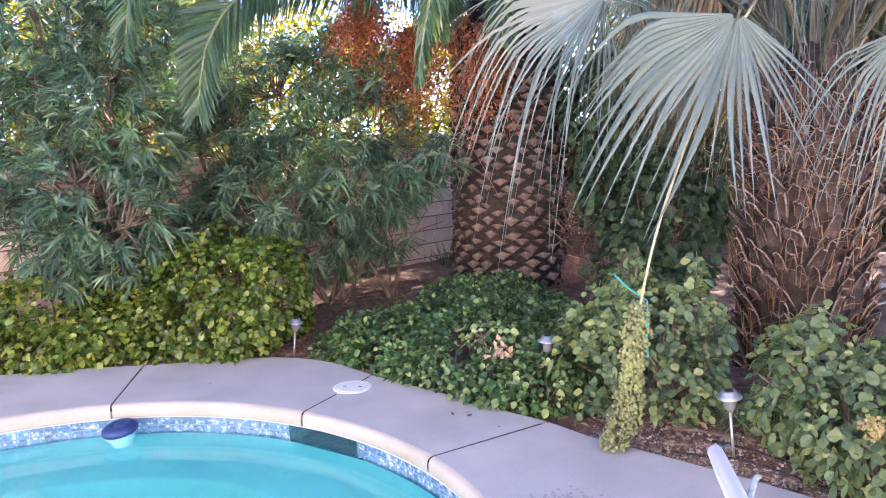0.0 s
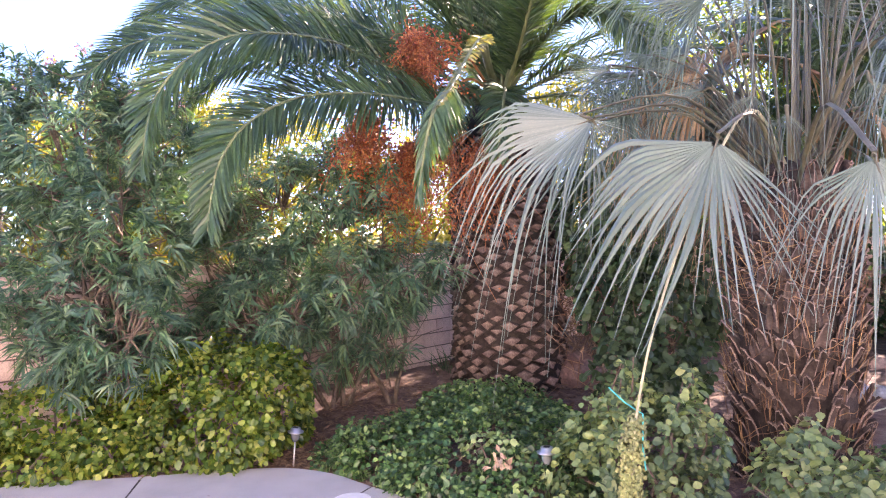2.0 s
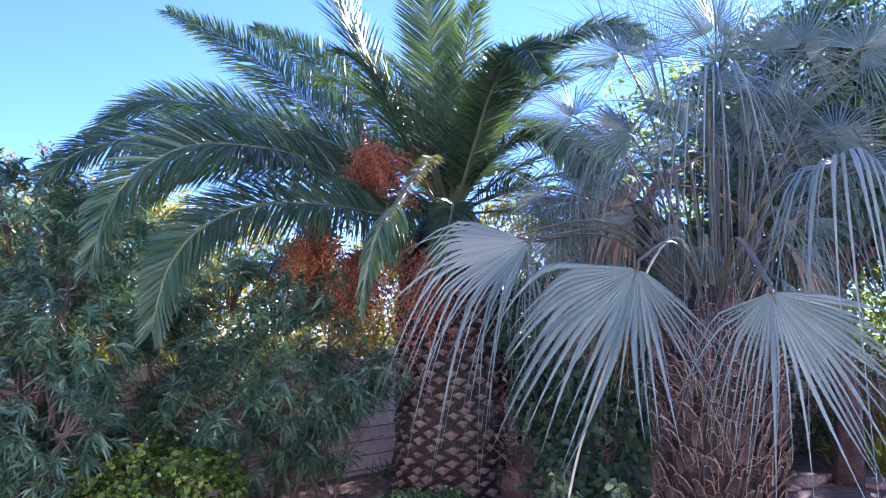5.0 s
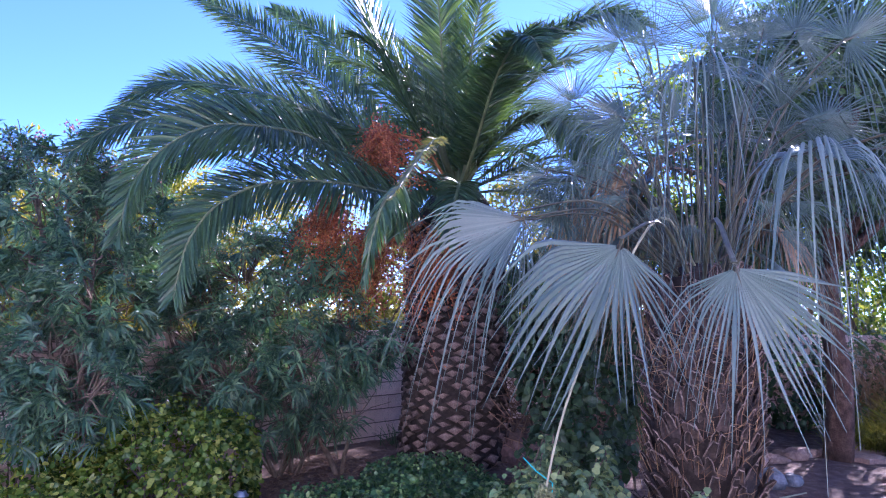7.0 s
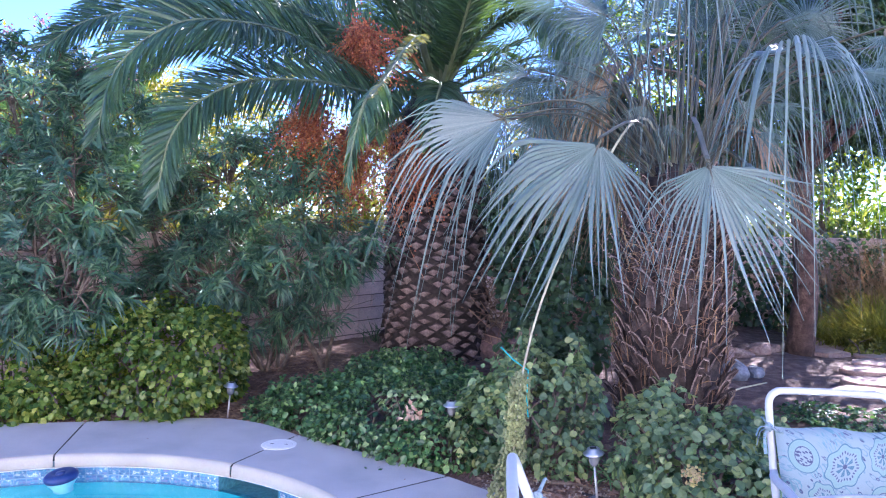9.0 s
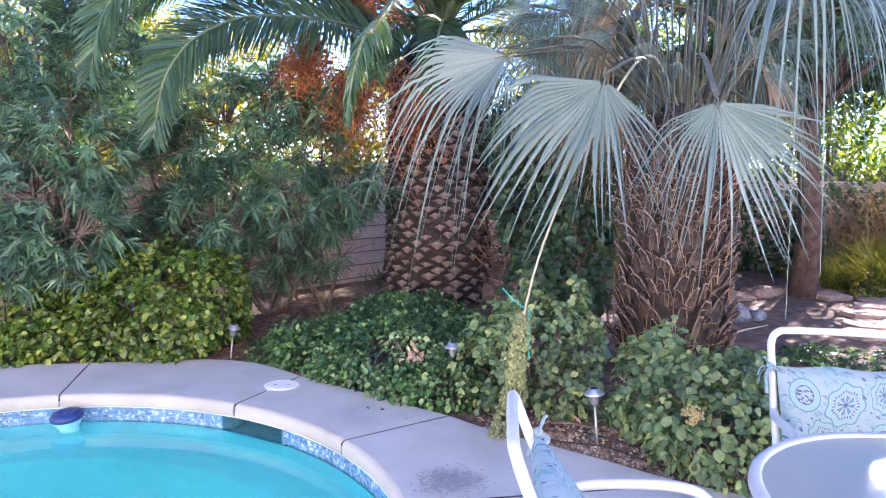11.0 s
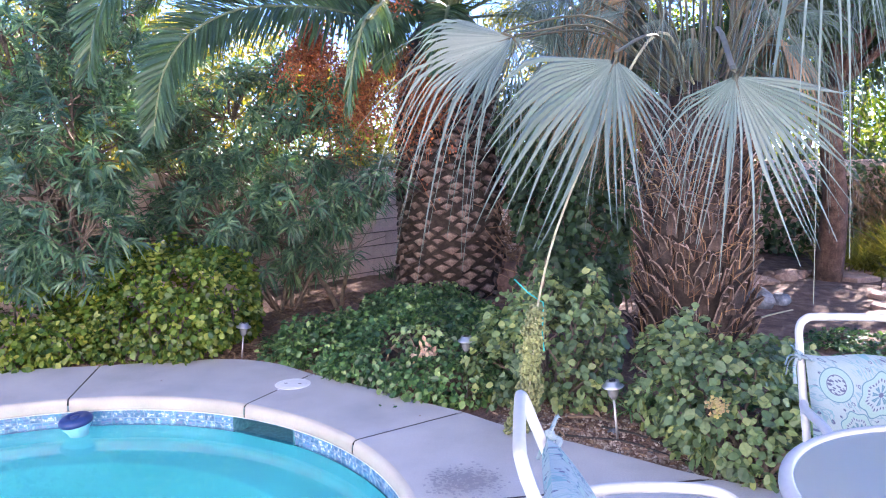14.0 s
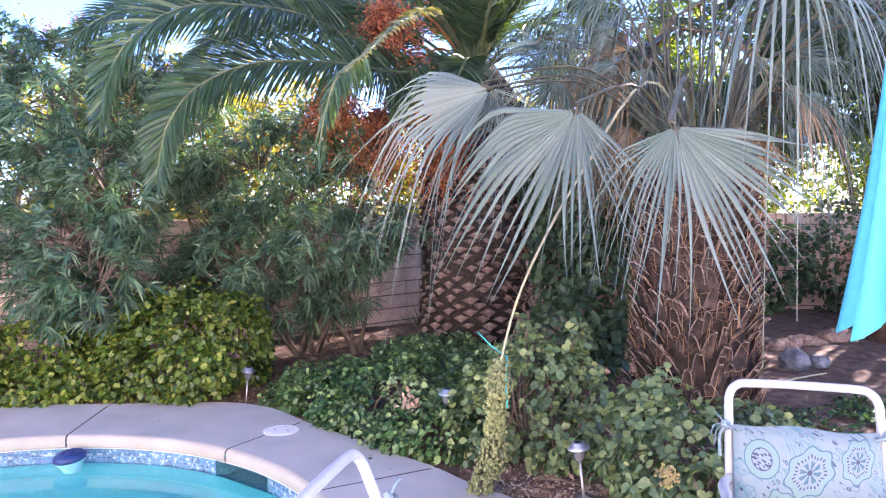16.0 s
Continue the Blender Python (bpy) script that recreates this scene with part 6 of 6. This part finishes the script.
# ---- small fixtures ----
def solar_light(at, lean, label, top):
    x, y = at
    z = bed_z(x, y)
    ob = thing("solar_light", label, "garden light", "solar path lights", at=(x, y, z))
    ob.rotation_euler = (radians(lean[0]), radians(lean[1]), 0)
    h = top - z
    g = Geo()
    tube(g, [(0, 0, -.08), (0, 0, h - .10)], .007, 8)
    part("stake", g, STEEL, ob, "thin steel stake", smooth=True)
    g = Geo()
    prof = [(.001, h - .108), (.018, h - .104), (.024, h - .092)] + [(.027 + .0022 * (k % 2) + .0008 * k, h - .088 + .0062 * k) for k in range(9)] + [(.036, h - .032), (.001, h - .032)]
    lathe(g, prof, sides=20)
    part("lens", g, SMOKE, ob, "smoky ribbed plastic lens", smooth=True)
    g = Geo()
    lathe(g, [(.036, h - .036), (.058, h - .036), (.060, h - .029), (.041, h - .022), (.036, h - .002), (.033, h), (.001, h)], sides=24)
    part("cap", g, STEEL, ob, "shiny steel cap", smooth=True)
    g = Geo()
    slab_box(g, (-.018, -.018, h), (.018, .018, h + .002), .0008)
    part("solar_cell", g, BLACK, ob)
    return ob


solar_light((-1.42, 5.15), (0, 6), "small steel solar path light beside the hedge", .27)
solar_light((0.478, 4.27), (0, 0), "small steel solar path light in the ground cover", .405)
solar_light((1.375, 3.59), (2, -6), "small steel solar path light leaning in the mulch", .34)

lid = thing("skimmer_lid", "round white plastic skimmer lid set in the deck", "lid", at=(-0.766, 4.437, 0))
g = Geo()
lathe(g, [(.125, -.012), (.125, .002), (.121, .004), (.105, .004), (.102, .002), (.098, .002), (.096, .0045), (.001, .0055)], sides=40)
part("disc", g, PLASTIC, lid, smooth=False)
for sx in (-.05, .05):
    g = Geo()
    slab_box(g, (sx - .012, -.004, .0045), (sx + .012, .004, .0068), .0006)
    part("finger_slot", g, BLACK, lid)

fl = thing("chlorine_floater", "floating chlorine dispenser with a navy ring and aqua basket", "pool floater", at=(-2.05, 3.89, -0.118))
fl.rotation_euler = (radians(6), radians(-5), 0)
g = Geo()
lathe(g, [(.03, .045), (.05, .052), (.085, .05), (.102, .036), (.106, .02), (.10, .004), (.08, .0)], sides=32)
part("ring", g, NAVY, fl, "navy blue float ring", smooth=True)
g = Geo()
lathe(g, [(.03, .045), (.028, .054), (.001, .056)], sides=24)
part("cap", g, NAVY, fl, smooth=True)
g = Geo()
lathe(g, [(.092, .006), (.09, -.012), (.074, -.035), (.064, -.05), (.06, -.06), (.058, -.09), (.001, -.09)], sides=32)
part("basket", g, AQUA, fl, "pale aqua basket", smooth=True)

for k, pts in enumerate([[(1.05, 3.66), (1.22, 3.60), (1.42, 3.54), (1.70, 3.33), (2.0, 3.15), (2.6, 3.0)], [(1.3, 3.72), (1.5, 3.60), (1.72, 3.40), (1.9, 3.2)]]):
    g = Geo()
    tube(g, spline([(x, y, bed_z(x, y) + .012) for x, y in pts], 30), .007, 7)
    tagged(part("drip_hose", g, HOSE, None, smooth=True), "thin black irrigation hose lying on the mulch", "hose", "drip hoses")
for k, (a, b) in enumerate([((2.72, 5.92, .13), (3.26, 6.32, .17)), ((1.12, 3.78, .05), (1.36, 3.72, .05))]):
    g = Geo()
    tube(g, [a, ((a[0] + b[0]) / 2, (a[1] + b[1]) / 2 + .01, (a[2] + b[2]) / 2 + .01), b], [.009, .006], 6)
    tagged(part("stick", g, STALK if k == 0 else WOOD, None), "pale dry stick lying on the ground", "stick")


# ---- patio furniture ----
def patio_chair(m, label, group="patio chairs"):
    """White tube chair facing +y, with tied paisley cushions."""
    ob = thing("patio_chair", label, "chair", group)
    ob.matrix_world = m
    w, R = .243, .0155

    def bar(name, pts, count=24, rad=R, note=""):
        g = Geo()
        tube(g, spline(pts, count), rad, 10)
        part(name, g, WHITEPAINT, ob, note, smooth=True)

    bar("back_frame", [(-w, -.06, .40), (-w, -.16, .60), (-w, -.255, .82), (-w + .004, -.285, .895), (-w + .03, -.298, .928), (-w + .075, -.302, .936), (0, -.303, .938), (w - .075, -.302, .936), (w - .03, -.298, .928), (w - .004, -.285, .895), (w, -.255, .82), (w, -.16, .60), (w, -.06, .40)], 60)
    for sx in (-1, 1):
        x = sx * (w + .03)
        bar("armrest", [(sx * w, -.17, .627), (x, -.05, .642), (x, .12, .652), (x, .24, .642), (x, .305, .597), (x, .325, .50), (x, .33, .30), (x, .335, .012)], 36, .0165)
        bar("rear_leg", [(sx * w, -.06, .40), (x - sx * .01, -.13, .28), (x, -.24, .02)], 14)
        bar("side_rail", [(sx * w, -.06, .40), (sx * w, .1, .41), (x - sx * .015, .32, .43)], 12)
    bar("front_rail", [(-w - .02, .32, .425), (0, .325, .42), (w + .02, .32, .425)], 10, .013)
    bar("rear_rail", [(-w, -.06, .40), (0, -.065, .395), (w, -.06, .40)], 10, .013)

    def cushion(name, nx, ny, thick, place, note, cloth=PAISLEY):
        g = Geo()
        u, v = np.meshgrid(np.linspace(-1, 1, nx), np.linspace(-1, 1, ny))
        puff = ((1 - np.abs(u) ** 5) * (1 - np.abs(v) ** 5)) ** .5
        top, bot = place(u, v, thick * puff), place(u, v, -thick * puff)
        k = nx * ny
        f = [(j * nx + i, j * nx + i + 1, (j + 1) * nx + i + 1, (j + 1) * nx + i) for j in range(ny - 1) for i in range(nx - 1)]
        g.add(np.vstack([top.reshape(-1, 3), bot.reshape(-1, 3)]), f + [tuple(k + q for q in reversed(t)) for t in f])
        return part(name, g, cloth, ob, note, smooth=True)

    def back_place(u, v, t):
        z = .60 + .205 * v
        y = -.025 - .095 * (v + 1)
        return np.stack([u * (w - .012), y + t + .012 * np.cos(v * 3), z + .15 * t + .006 * np.sin(u * 5 + v)], -1)

    def seat_place(u, v, t):
        return np.stack([u * (w - .004), .13 + v * .22, .445 + t + .02 * v], -1)

    back = cushion("back_cushion", 25, 25, .046, back_place, "white paisley cushion in teal and blue")
    cushion("seat_cushion", 21, 21, .032, seat_place, "white paisley seat cushion", PAISLEY_SEAT)
    for sx in (-1, 1):
        g = Geo()
        knot = np.array([sx * (w + .012), -.222, .80])
        for dx, dy, dz in ((.035, .03, .045), (.05, .01, -.035), (.02, .045, -.10), (.035, -.03, -.085)):
            e = knot + np.array([sx * dx, dy, dz])
            mid = (knot + e) / 2 + np.array([sx * .012, .006, .018])
            tube(g, spline([knot, mid, e], 8), [.0075, .006, .007], 6, flat=.35)
        tube(g, spline([(sx * (w - .035), -.205, .785), (sx * (w - .01), -.195, .797), knot], 8), .011, 6, flat=.6)
        lumps(g, tuple(knot), (.017, .019, .018), 9, 6, .4)
        part("tie", g, PAISLEY, back, "knotted cloth tie")
    return ob


patio_chair(pose(1.14, 1.315, 0.002, 0, 0, -90), "white tubular patio chair with paisley cushions facing the glass table")
patio_chair(pose(2.142, 2.22, 0.002, 0, 0, 176), "white tubular patio chair with paisley cushions at the planting bed")

tc = (2.07, 1.385)
table = thing("patio_table", "round pebbled-glass patio table with a white metal rim", "table", at=(tc[0], tc[1], 0.0))
g = Geo()
a = np.linspace(0, 2 * math.pi, 65)
lathe(g, [(.528, .705), (.528, .720), (.534, .7245), (.552, .7245), (.563, .716), (.565, .70), (.557, .687), (.535, .687), (.528, .705)], sides=64)
part("rim", g, WHITEPAINT, table, "white painted metal rim", smooth=True)
g = Geo()
lathe(g, [(.022, .708), (.527, .708), (.529, .712), (.527, .7155), (.022, .7155), (.022, .708)], sides=64)
glass = part("glass_top", g, GLASS, table, "pebbled clear glass top")
glass.visible_shadow = False
for k in range(4):
    b = radians(45 + 90 * k)
    d = np.array([math.cos(b), math.sin(b), 0])
    g = Geo()
    tube(g, spline([d * .50 + np.array([0, 0, .69]), d * .44 + np.array([0, 0, .5]), d * .34 + np.array([0, 0, .28]), d * .40 + np.array([0, 0, .1]), d * .47 + np.array([0, 0, .012])], 18), .0145, 8)
    part("leg", g, WHITEPAINT, table, smooth=True)
g = Geo()
ring = np.stack([.345 * np.cos(a), .345 * np.sin(a), np.full(65, .30)], 1)
tube(g, ring, .010, 8, cap=False)
part("brace_ring", g, WHITEPAINT, table, smooth=True)

umb = thing("patio_umbrella", "closed turquoise patio umbrella standing in the table", "umbrella", at=(tc[0] + 0.02, tc[1], 0))
g = Geo()
tube(g, [(0, 0, .05), (0, 0, 2.55)], .019, 12)
part("pole", g, WHITEPAINT, umb, "white pole", smooth=True)
g = Geo()
lathe(g, [(.02, .05), (.24, .004), (.24, .03), (.06, .07), (.03, .12), (.02, .12)], sides=32)
part("base", g, plain("grey resin", (.34, .34, .33), .6), umb, "weighted grey base", smooth=True)
g = Geo()
n, m = 14, 48
v = []
for i in range(n):
    t = i / (n - 1)
    for j in range(m):
        b = 2 * math.pi * j / m
        fold = abs(math.sin(4 * b))
        rad = .022 + (.03 + .062 * t) * (.45 + .75 * fold ** 1.5) * (t ** 1.3)
        v.append((rad * math.cos(b), rad * math.sin(b), 2.5 - 1.13 * t - .06 * t * fold))
g.add(v, [(i * m + j, i * m + (j + 1) % m, (i + 1) * m + (j + 1) % m, (i + 1) * m + j) for i in range(n - 1) for j in range(m)])
part("canopy", g, CANVAS, umb, "folded turquoise canvas canopy", smooth=True)
g = Geo()
lathe(g, [(.001, 2.60), (.02, 2.58), (.026, 2.55), (.018, 2.50), (.001, 2.50)], sides=16)
part("finial", g, WHITEPAINT, umb, smooth=True)
